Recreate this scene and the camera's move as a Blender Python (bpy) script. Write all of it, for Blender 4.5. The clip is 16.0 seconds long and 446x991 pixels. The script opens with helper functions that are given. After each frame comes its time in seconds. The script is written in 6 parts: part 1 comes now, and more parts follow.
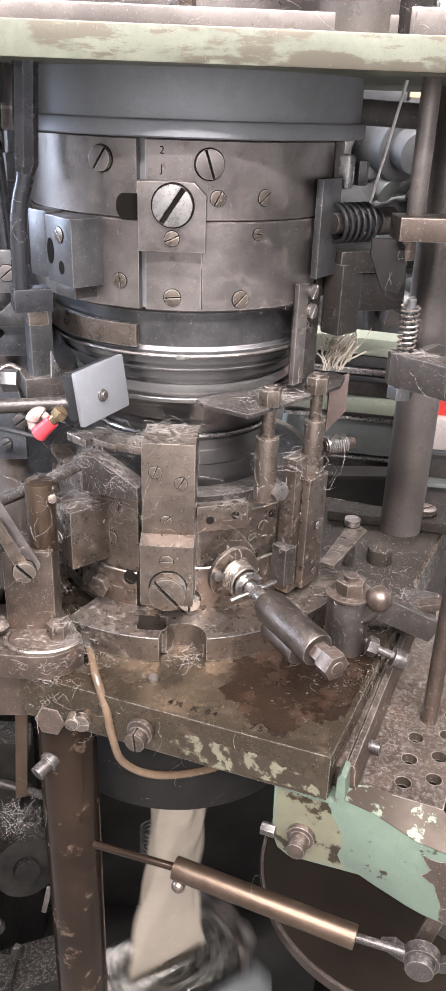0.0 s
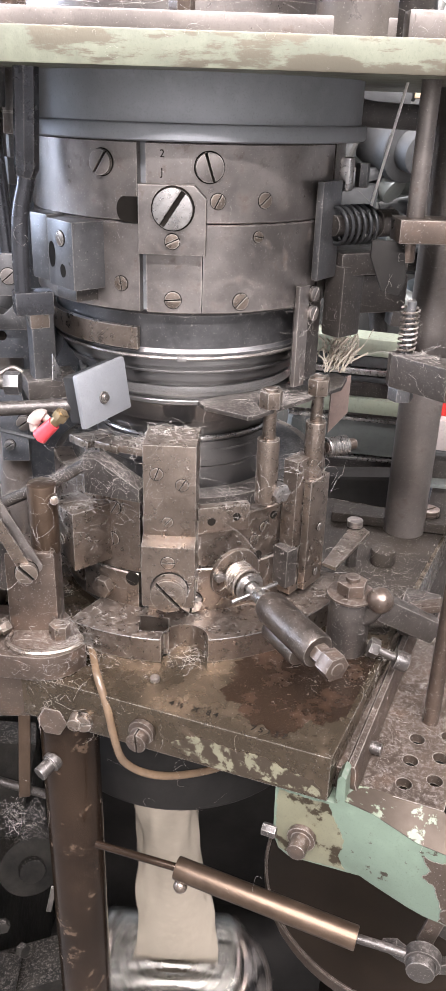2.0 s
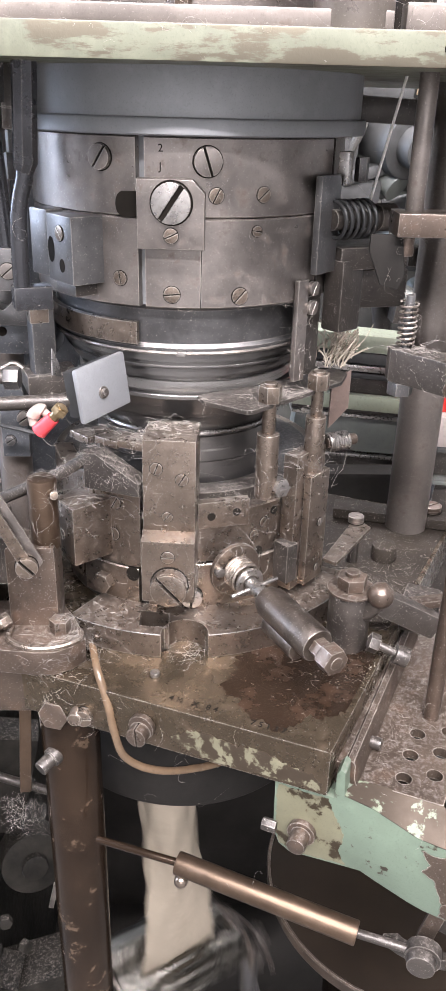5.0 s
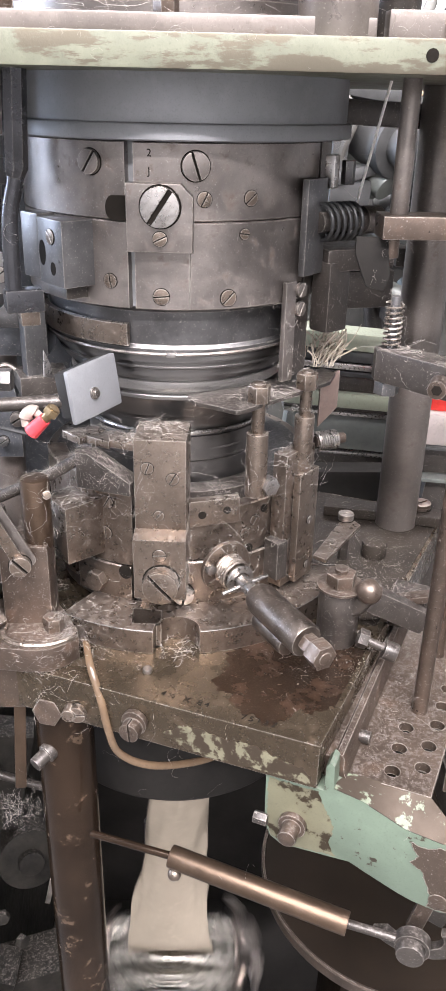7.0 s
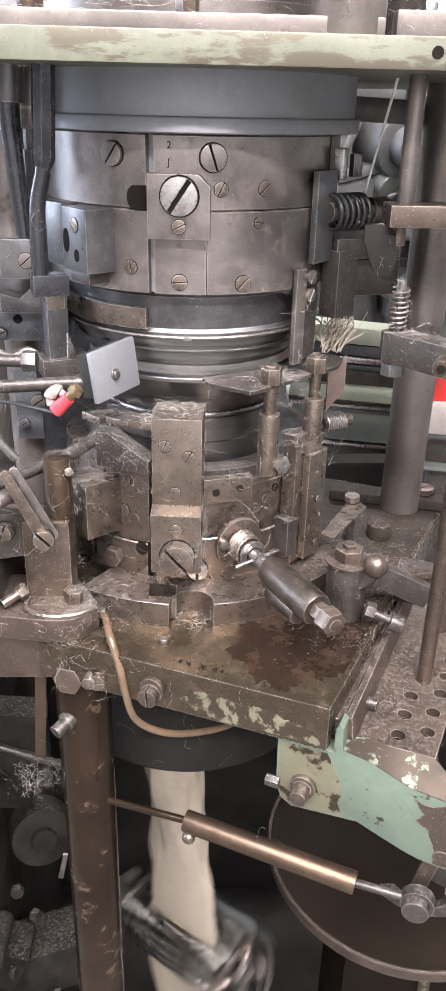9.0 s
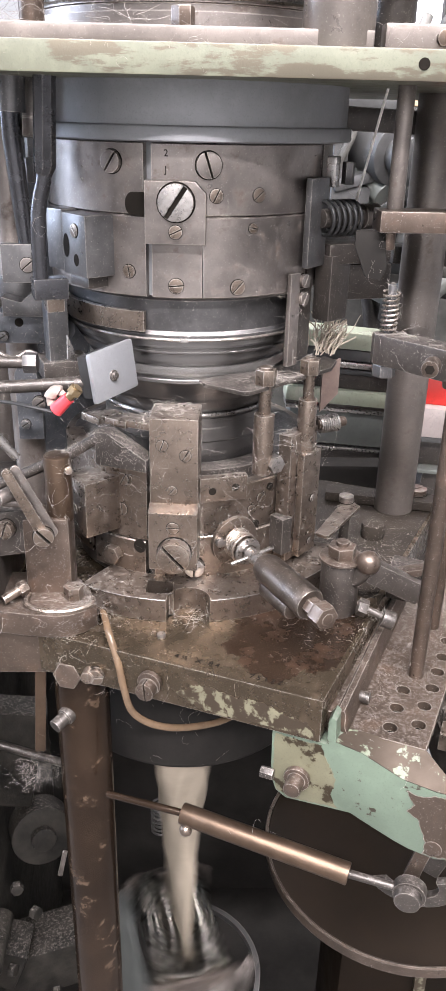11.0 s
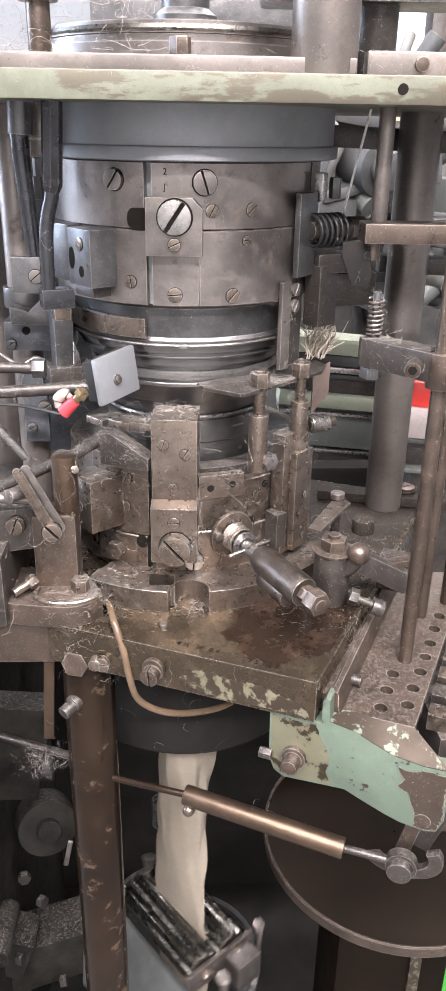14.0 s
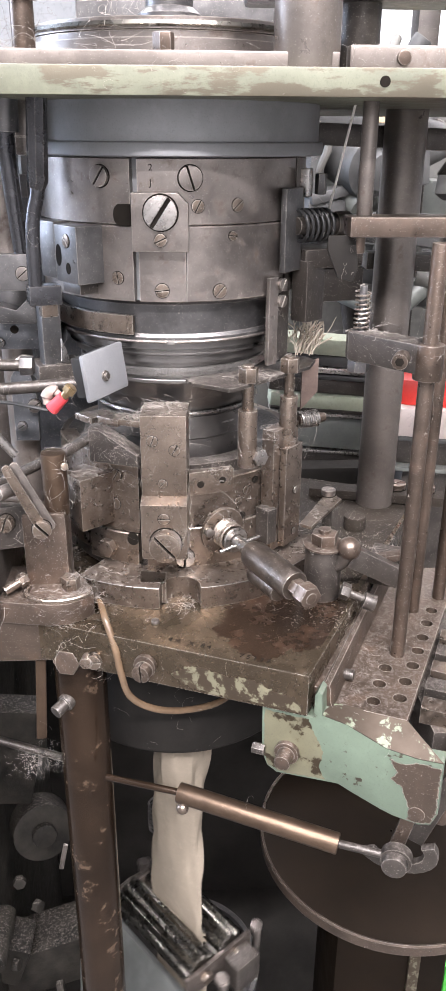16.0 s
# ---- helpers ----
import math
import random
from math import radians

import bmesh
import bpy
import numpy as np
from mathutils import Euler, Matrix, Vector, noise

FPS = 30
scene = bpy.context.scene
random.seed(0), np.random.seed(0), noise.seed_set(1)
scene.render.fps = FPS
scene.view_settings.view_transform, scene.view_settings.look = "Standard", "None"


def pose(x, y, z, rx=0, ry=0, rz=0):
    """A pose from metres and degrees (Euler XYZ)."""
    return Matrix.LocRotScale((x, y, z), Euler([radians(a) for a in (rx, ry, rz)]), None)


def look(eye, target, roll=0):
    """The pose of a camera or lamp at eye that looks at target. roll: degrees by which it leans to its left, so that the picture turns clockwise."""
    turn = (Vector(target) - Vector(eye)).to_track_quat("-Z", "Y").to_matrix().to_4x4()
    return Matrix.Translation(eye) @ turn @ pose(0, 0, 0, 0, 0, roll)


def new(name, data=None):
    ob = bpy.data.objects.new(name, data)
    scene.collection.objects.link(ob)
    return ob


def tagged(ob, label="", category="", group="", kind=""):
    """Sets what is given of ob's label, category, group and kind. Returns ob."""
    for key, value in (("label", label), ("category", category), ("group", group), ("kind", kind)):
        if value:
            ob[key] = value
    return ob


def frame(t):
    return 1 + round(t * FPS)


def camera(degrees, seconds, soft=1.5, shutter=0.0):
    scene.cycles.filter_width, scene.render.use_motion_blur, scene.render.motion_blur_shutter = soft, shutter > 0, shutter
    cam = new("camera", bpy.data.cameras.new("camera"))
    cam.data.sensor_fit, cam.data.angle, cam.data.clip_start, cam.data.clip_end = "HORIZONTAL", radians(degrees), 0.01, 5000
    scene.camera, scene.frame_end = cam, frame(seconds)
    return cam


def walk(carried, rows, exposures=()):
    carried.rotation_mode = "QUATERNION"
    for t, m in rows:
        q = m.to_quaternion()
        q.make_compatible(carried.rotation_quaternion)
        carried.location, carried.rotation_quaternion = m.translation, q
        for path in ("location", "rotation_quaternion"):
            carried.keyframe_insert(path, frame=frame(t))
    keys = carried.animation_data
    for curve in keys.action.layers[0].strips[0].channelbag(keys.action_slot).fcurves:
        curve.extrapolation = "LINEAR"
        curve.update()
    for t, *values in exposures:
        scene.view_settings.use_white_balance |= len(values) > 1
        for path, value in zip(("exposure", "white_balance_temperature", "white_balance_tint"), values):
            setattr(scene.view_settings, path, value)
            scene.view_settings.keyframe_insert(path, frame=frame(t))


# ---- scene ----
# ---- camera ----
cam = camera(30.31, 16.0, shutter=0.5)
PATH = [
    (0, 0.0000, -0.5128, 0.3528, -3.10, -25.46, -2.09),
    (0.5, 0.0010, -0.5129, 0.3533, -2.77, -25.47, -2.01),
    (1, 0.0015, -0.5124, 0.3550, -2.64, -25.58, -2.03),
    (1.5, 0.0038, -0.5137, 0.3558, -2.34, -25.53, -1.79),
    (2, 0.0041, -0.5139, 0.3543, -2.43, -25.47, -1.79),
    (2.5, 0.0039, -0.5121, 0.3546, -2.32, -25.69, -1.76),
    (3, 0.0048, -0.5135, 0.3543, -2.19, -25.56, -1.71),
    (5.5, 0.0097, -0.5168, 0.3516, -1.93, -25.47, -1.47),
    (6, 0.0122, -0.5206, 0.3547, -1.96, -25.50, -1.34),
    (6.5, 0.0090, -0.5192, 0.3548, -2.23, -25.59, -1.38),
    (7, 0.0106, -0.5219, 0.3552, -2.28, -25.59, -1.33),
    (7.5, 0.0118, -0.5241, 0.3542, -2.25, -25.52, -1.20),
    (8, 0.0095, -0.5259, 0.3445, -2.01, -25.12, -1.09),
    (8.5, 0.0013, -0.5349, 0.3514, -2.38, -25.50, -1.34),
    (9, 0.0013, -0.5483, 0.3508, -2.35, -25.35, -1.41),
    (11.5, 0.0039, -0.5650, 0.3504, -2.30, -24.72, -1.38),
    (12, 0.0028, -0.5705, 0.3543, -2.60, -24.76, -1.32),
    (12.5, 0.0026, -0.5747, 0.3542, -2.64, -24.50, -1.19),
    (13, 0.0028, -0.5752, 0.3524, -2.53, -24.43, -1.09),
    (13.5, -0.0002, -0.5798, 0.3518, -2.71, -24.36, -1.07),
    (14, -0.0004, -0.5929, 0.3554, -2.80, -24.10, -0.97),
    (14.5, 0.0044, -0.6023, 0.3542, -2.54, -23.91, -0.75),
    (15, 0.0051, -0.6034, 0.3533, -2.79, -23.67, -0.54),
    (15.5, 0.0028, -0.5971, 0.3493, -2.97, -23.69, -0.44),
    (16, 0.0035, -0.5964, 0.3478, -3.09, -23.51, -0.38),
]
walk(cam, [(t, pose(x, y, z, 90 + pitch, 0, yaw) @ pose(0, 0, 0, 0, 0, -roll)) for t, x, y, z, yaw, pitch, roll in PATH],
     exposures=[(0.0, 0.52, 6150, 17), (16.0, 0.47, 6200, 17)])

# ---- world and lamps ----
world = bpy.data.worlds.new("hall_air")
scene.world = world
world.use_nodes = True
world.node_tree.nodes["Background"].inputs[0].default_value = (0.85, 0.92, 1.0, 1)
world.node_tree.nodes["Background"].inputs[1].default_value = 0.32


WINDOW_W = 190


def lamp(name, eye, target, size_x, size_y, watts, colour):
    data = bpy.data.lights.new(name, "AREA")
    data.shape, data.size, data.size_y, data.energy, data.color = "RECTANGLE", size_x, size_y, watts, colour
    ob = new(name, data)
    ob.matrix_world = look(eye, target)
    return ob


for lamp_y, watts in ((-2.6, 300), (-1.2, 190), (0.4, 85), (2.2, 110)):
    lamp("ceiling_tube_light", (0.2, lamp_y, 2.3), (0.2, lamp_y, 0), 3.0, 0.22, watts, (1.0, 0.96, 0.92))
lamp("window_daylight", (-3.85, 0.6, 1.0), (0, 0.2, 0.6), 2.6, 1.7, WINDOW_W, (0.68, 0.82, 1.0))


# ---- materials ----
def node_material(name, base, rough, metal=0.0, dark=0.45, scale=60.0, fine=900.0, bump=0.25, dust=0.0, rust=0.0,
                  rust_colour=(0.16, 0.075, 0.03), rough_var=0.18, spec=0.5, speck=0.0, edge=0.0):
    """A surface with stains at one scale, grain at a finer one, oily brown patches and lint dust on top faces."""
    m = bpy.data.materials.new(name)
    m.use_nodes = True
    nt = m.node_tree
    b = nt.nodes["Principled BSDF"]
    n, ln = nt.nodes.new, nt.links.new

    def noise_tex(s, detail, rough_n=0.55):
        x = n("ShaderNodeTexNoise")
        x.inputs["Scale"].default_value, x.inputs["Detail"].default_value, x.inputs["Roughness"].default_value = s, detail, rough_n
        ln(co.outputs["Object"], x.inputs["Vector"])
        return x

    def ramp(src, lo, hi, a=0.0, c=1.0):
        x = n("ShaderNodeMapRange")
        x.inputs[1].default_value, x.inputs[2].default_value, x.inputs[3].default_value, x.inputs[4].default_value = lo, hi, a, c
        ln(src, x.inputs[0])
        return x.outputs[0]

    def mix(fac, a, c):
        x = n("ShaderNodeMix")
        x.data_type = "RGBA"
        for i, v in ((0, fac), (6, a), (7, c)):
            if isinstance(v, (tuple, list)):
                x.inputs[i].default_value = (*v, 1) if len(v) == 3 else v
            elif isinstance(v, float):
                x.inputs[i].default_value = v
            else:
                ln(v, x.inputs[i])
        return x.outputs[2]

    co = n("ShaderNodeTexCoord")
    big, small, mid = noise_tex(scale, 5), noise_tex(fine, 3), noise_tex(scale * 3.7, 6, 0.65)
    col = mix(ramp(big.outputs["Fac"], 0.35, 0.68), tuple(c * dark for c in base), base)
    col = mix(ramp(mid.outputs["Fac"], 0.5, 0.72, 0, 0.45), col, tuple(min(1, c * 1.25) for c in base))
    col = mix(ramp(small.outputs["Fac"], 0.55, 0.75, 0, 0.35), col, tuple(c * 0.45 for c in base))
    metal_out = None
    if rust:
        rf = ramp(mid.outputs["Fac"], 0.62 - rust * 0.3, 0.75 - rust * 0.2, 0, 0.85)
        col = mix(rf, col, rust_colour)
        metal_out = ramp(rf, 0, 1, metal, metal * 0.3)
    if speck:
        sf = ramp(noise_tex(1100.0, 2, 0.5).outputs["Fac"], 0.66 - 0.04 * speck, 0.72, 0, 0.55)
        col = mix(sf, col, (0.42, 0.385, 0.35))
        blot = ramp(noise_tex(430.0, 6, 0.75).outputs["Fac"], 0.55, 0.68, 0, 0.3)
        col = mix(blot, col, tuple(c * 0.35 for c in base))
    ro = ramp(mid.outputs["Fac"], 0.3, 0.7, rough - rough_var / 2, rough + rough_var / 2)
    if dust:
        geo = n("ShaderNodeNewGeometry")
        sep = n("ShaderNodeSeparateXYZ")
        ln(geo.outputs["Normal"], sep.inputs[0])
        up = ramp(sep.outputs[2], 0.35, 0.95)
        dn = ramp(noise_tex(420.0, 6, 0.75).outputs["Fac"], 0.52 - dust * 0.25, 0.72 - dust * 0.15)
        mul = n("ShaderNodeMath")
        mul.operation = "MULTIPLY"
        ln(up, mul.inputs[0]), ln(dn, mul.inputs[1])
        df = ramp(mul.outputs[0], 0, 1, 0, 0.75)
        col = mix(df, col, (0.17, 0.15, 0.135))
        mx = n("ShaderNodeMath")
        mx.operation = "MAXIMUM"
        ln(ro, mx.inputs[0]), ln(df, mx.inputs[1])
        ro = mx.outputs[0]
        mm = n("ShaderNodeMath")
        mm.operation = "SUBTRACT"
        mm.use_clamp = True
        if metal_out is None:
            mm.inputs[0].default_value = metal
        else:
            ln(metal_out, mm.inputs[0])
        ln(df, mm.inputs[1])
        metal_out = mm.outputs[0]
    if edge:
        bev = n("ShaderNodeBevel")
        bev.samples = 3
        bev.inputs["Radius"].default_value = 0.0009
        g2 = n("ShaderNodeNewGeometry")
        dot = n("ShaderNodeVectorMath")
        dot.operation = "DOT_PRODUCT"
        ln(bev.outputs[0], dot.inputs[0]), ln(g2.outputs["Normal"], dot.inputs[1])
        wear = ramp(mid.outputs["Fac"], 0.3, 0.6, 0.35 * edge, edge)
        ef = n("ShaderNodeMath")
        ef.operation = "MULTIPLY"
        ln(ramp(dot.outputs["Value"], 0.98, 0.84, 0, 1), ef.inputs[0]), ln(wear, ef.inputs[1])
        col = mix(ef.outputs[0], col, (0.6, 0.55, 0.49))
    ln(col, b.inputs["Base Color"]), ln(ro, b.inputs["Roughness"])
    if metal_out is None:
        b.inputs["Metallic"].default_value = metal
    else:
        ln(metal_out, b.inputs["Metallic"])
    b.inputs["Specular IOR Level"].default_value = spec
    if bump:
        bp = n("ShaderNodeBump")
        bp.inputs["Strength"].default_value, bp.inputs["Distance"].default_value = bump, 0.0004
        ln(small.outputs["Fac"], bp.inputs["Height"])
        ln(bp.outputs[0], b.inputs["Normal"])
    return m


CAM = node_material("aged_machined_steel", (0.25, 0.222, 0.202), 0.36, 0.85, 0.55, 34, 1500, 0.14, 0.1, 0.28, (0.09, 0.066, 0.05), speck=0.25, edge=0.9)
CAMLOW = node_material("oily_machined_steel", (0.215, 0.172, 0.138), 0.31, 0.88, 0.7, 50, 1400, 0.22, 0.1, 0.14, (0.075, 0.053, 0.04), speck=0.3, edge=1.1)
# Lighter than blackened steel: veiling haze is mixed into the base colour.
DRUM = node_material("hazed_blackened_drum_steel", (0.26, 0.262, 0.268), 0.5, 0.45, 0.8, 25, 1200, 0.1)
BLACK = node_material("blackened_steel", (0.13, 0.126, 0.125), 0.36, 0.7, 0.6, 40, 1200, 0.15, 0.1, speck=0.25, edge=0.6)
OILBLACK = node_material("wet_oiled_dark_steel", (0.16, 0.135, 0.118), 0.33, 0.8, 0.6, 60, 900, 0.25, edge=0.6)
OILFILM = node_material("dark_oil_film", (0.055, 0.034, 0.022), 0.25, 0.7, 0.5, 16, 900, 0.1, 0.0, 0.25, (0.05, 0.025, 0.014), speck=0.4)
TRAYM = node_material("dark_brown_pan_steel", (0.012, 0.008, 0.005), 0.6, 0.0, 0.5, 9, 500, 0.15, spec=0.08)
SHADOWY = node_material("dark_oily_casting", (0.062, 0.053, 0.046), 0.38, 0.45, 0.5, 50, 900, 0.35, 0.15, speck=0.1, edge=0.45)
NEAR_BLACK = node_material("near_black_iron", (0.02, 0.018, 0.016), 0.65, 0.0, 0.5, 14, 300, 0.3, spec=0.12)
BRIGHT = node_material("worn_bright_steel", (0.42, 0.395, 0.37), 0.30, 0.95, 0.7, 90, 1500, 0.08)
# The blue-grey base carries the bluish haze left of the drum.
HOUSING = node_material("dusty_hazed_blue_housing", (0.105, 0.11, 0.12), 0.42, 0.3, 0.45, 45, 700, 0.3, 0.2, speck=0.3, edge=0.5)
CHROME = node_material("polished_chrome", (0.115, 0.108, 0.095), 0.28, 1.0, 0.92, 30, 900, 0.0)
SPUN = node_material("spinning_polished_steel", (0.2, 0.19, 0.18), 0.34, 0.9, 0.7, 30, 1200, 0.08)
NEEDLE = node_material("needle_steel", (0.4, 0.385, 0.365), 0.32, 0.8, 0.75, 120, 1500, 0.05)
BASE = node_material("oil_browned_cast_steel", (0.1, 0.076, 0.051), 0.27, 0.75, 0.68, 24, 1300, 0.1, 0.0, 0.1, (0.065, 0.04, 0.026), speck=0.18, edge=1.0)
MURK = node_material("murky_dark_iron", (0.024, 0.021, 0.017), 0.65, 0.0, 0.2, 40, 500, 0.5, 0.1, spec=0.2)
FILMDARK = node_material("dark_linty_grease", (0.034, 0.027, 0.021), 0.7, 0.0, 0.5, 30, 900, 0.3, spec=0.15, speck=0.35)
DARKROD = node_material("dark_glossy_rod_steel", (0.06, 0.06, 0.064), 0.24, 0.75, 0.7, 40, 1000, 0.08, edge=0.4)
GRIT = node_material("gritty_oiled_steel", (0.15, 0.124, 0.104), 0.35, 0.85, 0.5, 70, 800, 0.5, 0.0, 0.15, (0.07, 0.055, 0.045), speck=0.5, edge=0.9)
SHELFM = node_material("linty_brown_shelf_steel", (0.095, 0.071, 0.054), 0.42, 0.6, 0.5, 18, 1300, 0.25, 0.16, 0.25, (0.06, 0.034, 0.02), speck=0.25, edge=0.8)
POSTM = node_material("grey_brown_post_steel", (0.23, 0.2, 0.178), 0.36, 0.65, 0.6, 18, 1000, 0.15, 0.1, 0.12, (0.09, 0.062, 0.045), speck=0.2)
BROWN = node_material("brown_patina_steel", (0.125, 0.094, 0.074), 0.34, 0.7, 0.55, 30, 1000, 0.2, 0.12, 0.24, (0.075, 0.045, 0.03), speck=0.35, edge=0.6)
RUSTY = node_material("rusty_brown_column_steel", (0.04, 0.025, 0.016), 0.22, 0.65, 0.5, 16, 800, 0.12, 0.0, 0.15, (0.12, 0.08, 0.052))
COPPER = node_material("coppery_worn_tube", (0.1, 0.068, 0.046), 0.38, 0.8, 0.6, 30, 1000, 0.15, 0.0, 0.12, (0.05, 0.033, 0.024))
CASTGREY = node_material("grey_cast_alloy", (0.10, 0.105, 0.10), 0.42, 0.4, 0.7, 30, 900, 0.1)
PINKISH = node_material("pinkish_worn_sheet", (0.3, 0.22, 0.185), 0.42, 0.4, 0.7, 60, 900, 0.1, edge=0.6)
ALU = node_material("grey_aluminium_cover", (0.33, 0.335, 0.345), 0.38, 0.6, 0.9, 20, 1600, 0.08)
BRASS = node_material("tarnished_brass", (0.30, 0.225, 0.13), 0.35, 0.9, 0.6, 120, 1200, 0.1)
RED = node_material("red_plastic", (0.55, 0.045, 0.055), 0.35, 0.0, 0.8, 80, 900, 0.05)
CLEAR = node_material("milky_plastic", (0.27, 0.225, 0.195), 0.35, 0.0, 0.7, 80, 900, 0.05)
AMBER = node_material("amber_oil_hose", (0.135, 0.09, 0.055), 0.2, 0.0, 0.6, 40, 700, 0.03, 0.0, 0.14, (0.06, 0.038, 0.023))
RUBBER = node_material("black_rubber", (0.02, 0.02, 0.02), 0.5, 0.0, 0.7, 80, 900, 0.1)
STRAND = node_material("pale_lint_fibre", (0.32, 0.29, 0.26), 0.8, 0.0, 0.7, 200, 2000, 0.0)
CLOTH = node_material("cream_knit_cloth", (0.30, 0.256, 0.2), 0.9, 0.0, 0.9, 40, 1500, 0.6, spec=0.1)
CORD = node_material("white_yarn", (0.82, 0.79, 0.74), 0.85, 0.0, 0.95, 90, 1500, 0.2, spec=0.1)
# Near-black for stamps, and for shade painted into holes, slots and screw gaps.
INK_SHADE = node_material("stamped_mark_and_recess_shade", (0.012, 0.01, 0.008), 0.8, 0.0, 0.8, 200, 900, 0.0, spec=0.05)
FLOORM = node_material("oily_concrete_floor", (0.12, 0.115, 0.108), 0.6, 0.0, 0.5, 3, 60, 0.3)
WALLM = node_material("pale_hall_wall", (0.5, 0.5, 0.495), 0.85, 0.0, 0.8, 1.2, 40, 0.1)
CEILM = node_material("white_hall_ceiling", (0.75, 0.75, 0.74), 0.9, 0.0, 0.85, 1.5, 40, 0.1)


def paint_material(name, paint, metal_colour, cover, scale, stretch=(1, 1, 1), rough=0.42):
    """Chipped paint over brown metal: sharp-edged flakes missing."""
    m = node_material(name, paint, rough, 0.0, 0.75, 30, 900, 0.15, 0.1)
    nt = m.node_tree
    b = nt.nodes["Principled BSDF"]
    n, ln = nt.nodes.new, nt.links.new
    co = n("ShaderNodeTexCoord")
    a = n("ShaderNodeTexNoise")
    a.inputs["Scale"].default_value, a.inputs["Detail"].default_value, a.inputs["Roughness"].default_value = scale, 9, 0.68
    mp = n("ShaderNodeMapping")
    mp.inputs["Scale"].default_value = stretch
    ln(co.outputs["Object"], mp.inputs["Vector"]), ln(mp.outputs[0], a.inputs["Vector"])
    r = n("ShaderNodeMapRange")
    r.inputs[1].default_value, r.inputs[2].default_value = cover, cover + 0.035
    ln(a.outputs["Fac"], r.inputs[0])
    old = b.inputs["Base Color"].links[0].from_socket
    x = n("ShaderNodeMix")
    x.data_type = "RGBA"
    ln(r.outputs[0], x.inputs[0]), ln(old, x.inputs[6])
    x.inputs[7].default_value = (*metal_colour, 1)
    ln(x.outputs[2], b.inputs["Base Color"])
    mt = n("ShaderNodeMath")
    mt.operation = "MULTIPLY"
    mt.inputs[1].default_value = 0.7
    ln(r.outputs[0], mt.inputs[0]), ln(mt.outputs[0], b.inputs["Metallic"])
    return m


GREEN = paint_material("chipped_green_paint", (0.1, 0.13, 0.095), (0.055, 0.045, 0.033), 0.605, 80)
OLIVE = paint_material("grimy_olive_paint", (0.115, 0.108, 0.068), (0.05, 0.038, 0.024), 0.52, 40)
APRON = paint_material("worn_cream_green_apron", (0.125, 0.148, 0.1), (0.06, 0.046, 0.034), 0.44, 85, rough=0.65)
REMNANT = paint_material("remnants_of_cream_green_paint", (0.14, 0.13, 0.084), (0.07, 0.053, 0.037), 0.445, 120)
BARPAINT = paint_material("worn_pale_green_edge", (0.15, 0.155, 0.11), (0.13, 0.115, 0.085), 0.49, 70, (0.25, 1, 1))


# ---- mesh helpers ----
def rise(bm, m, verts):
    bmesh.ops.transform(bm, matrix=m, verts=verts)


def soften(bm, faces, width, segments=2):
    edges = {e for f in faces for e in f.edges if e.is_valid and len(e.link_faces) == 2 and e.calc_face_angle(0) > 0.6}
    if width and edges:
        bmesh.ops.bevel(bm, geom=list(edges), offset=width, offset_type="OFFSET", segments=segments, profile=0.6, affect="EDGES", clamp_overlap=True)


def box(bm, sx, sy, sz, m=Matrix(), bevel=0.0006):
    """A block centred at m, with bevelled edges."""
    t = bmesh.new()
    bmesh.ops.create_cube(t, size=1, matrix=Matrix.Diagonal((sx, sy, sz, 1)))
    soften(t, t.faces[:], bevel)
    return absorb(bm, t, m)


def absorb(bm, t, m):
    t.transform(m)
    me = bpy.data.meshes.new("t")
    t.to_mesh(me)
    t.free()
    bm.from_mesh(me)
    bpy.data.meshes.remove(me)
    return bm


def cyl(bm, r, depth, m=Matrix(), r2=None, seg=32, bevel=0.0004):
    """A round bar along local z, from 0 to depth."""
    t = bmesh.new()
    bmesh.ops.create_cone(t, cap_ends=True, segments=seg, radius1=r, radius2=r if r2 is None else r2, depth=depth,
                          matrix=Matrix.Translation((0, 0, depth / 2)))
    caps = [f for f in t.faces if len(f.verts) > 4]
    soften(t, caps, bevel)
    return absorb(bm, t, m)


def prism(bm, pts, h, m=Matrix(), bevel=0.0005):
    """An outline in local x, y raised along z by h."""
    t = bmesh.new()
    f = t.faces.new([t.verts.new((x, y, 0)) for x, y in pts])
    f.normal_update()
    if f.normal.z > 0:
        f.normal_flip()
    ex = bmesh.ops.extrude_face_region(t, geom=[f])
    bmesh.ops.translate(t, vec=(0, 0, h), verts=[v for v in ex["geom"] if isinstance(v, bmesh.types.BMVert)])
    bmesh.ops.recalc_face_normals(t, faces=t.faces[:])
    caps = [q for q in t.faces if len(q.verts) > 4] or t.faces[:]
    soften(t, caps, bevel)
    return absorb(bm, t, m)


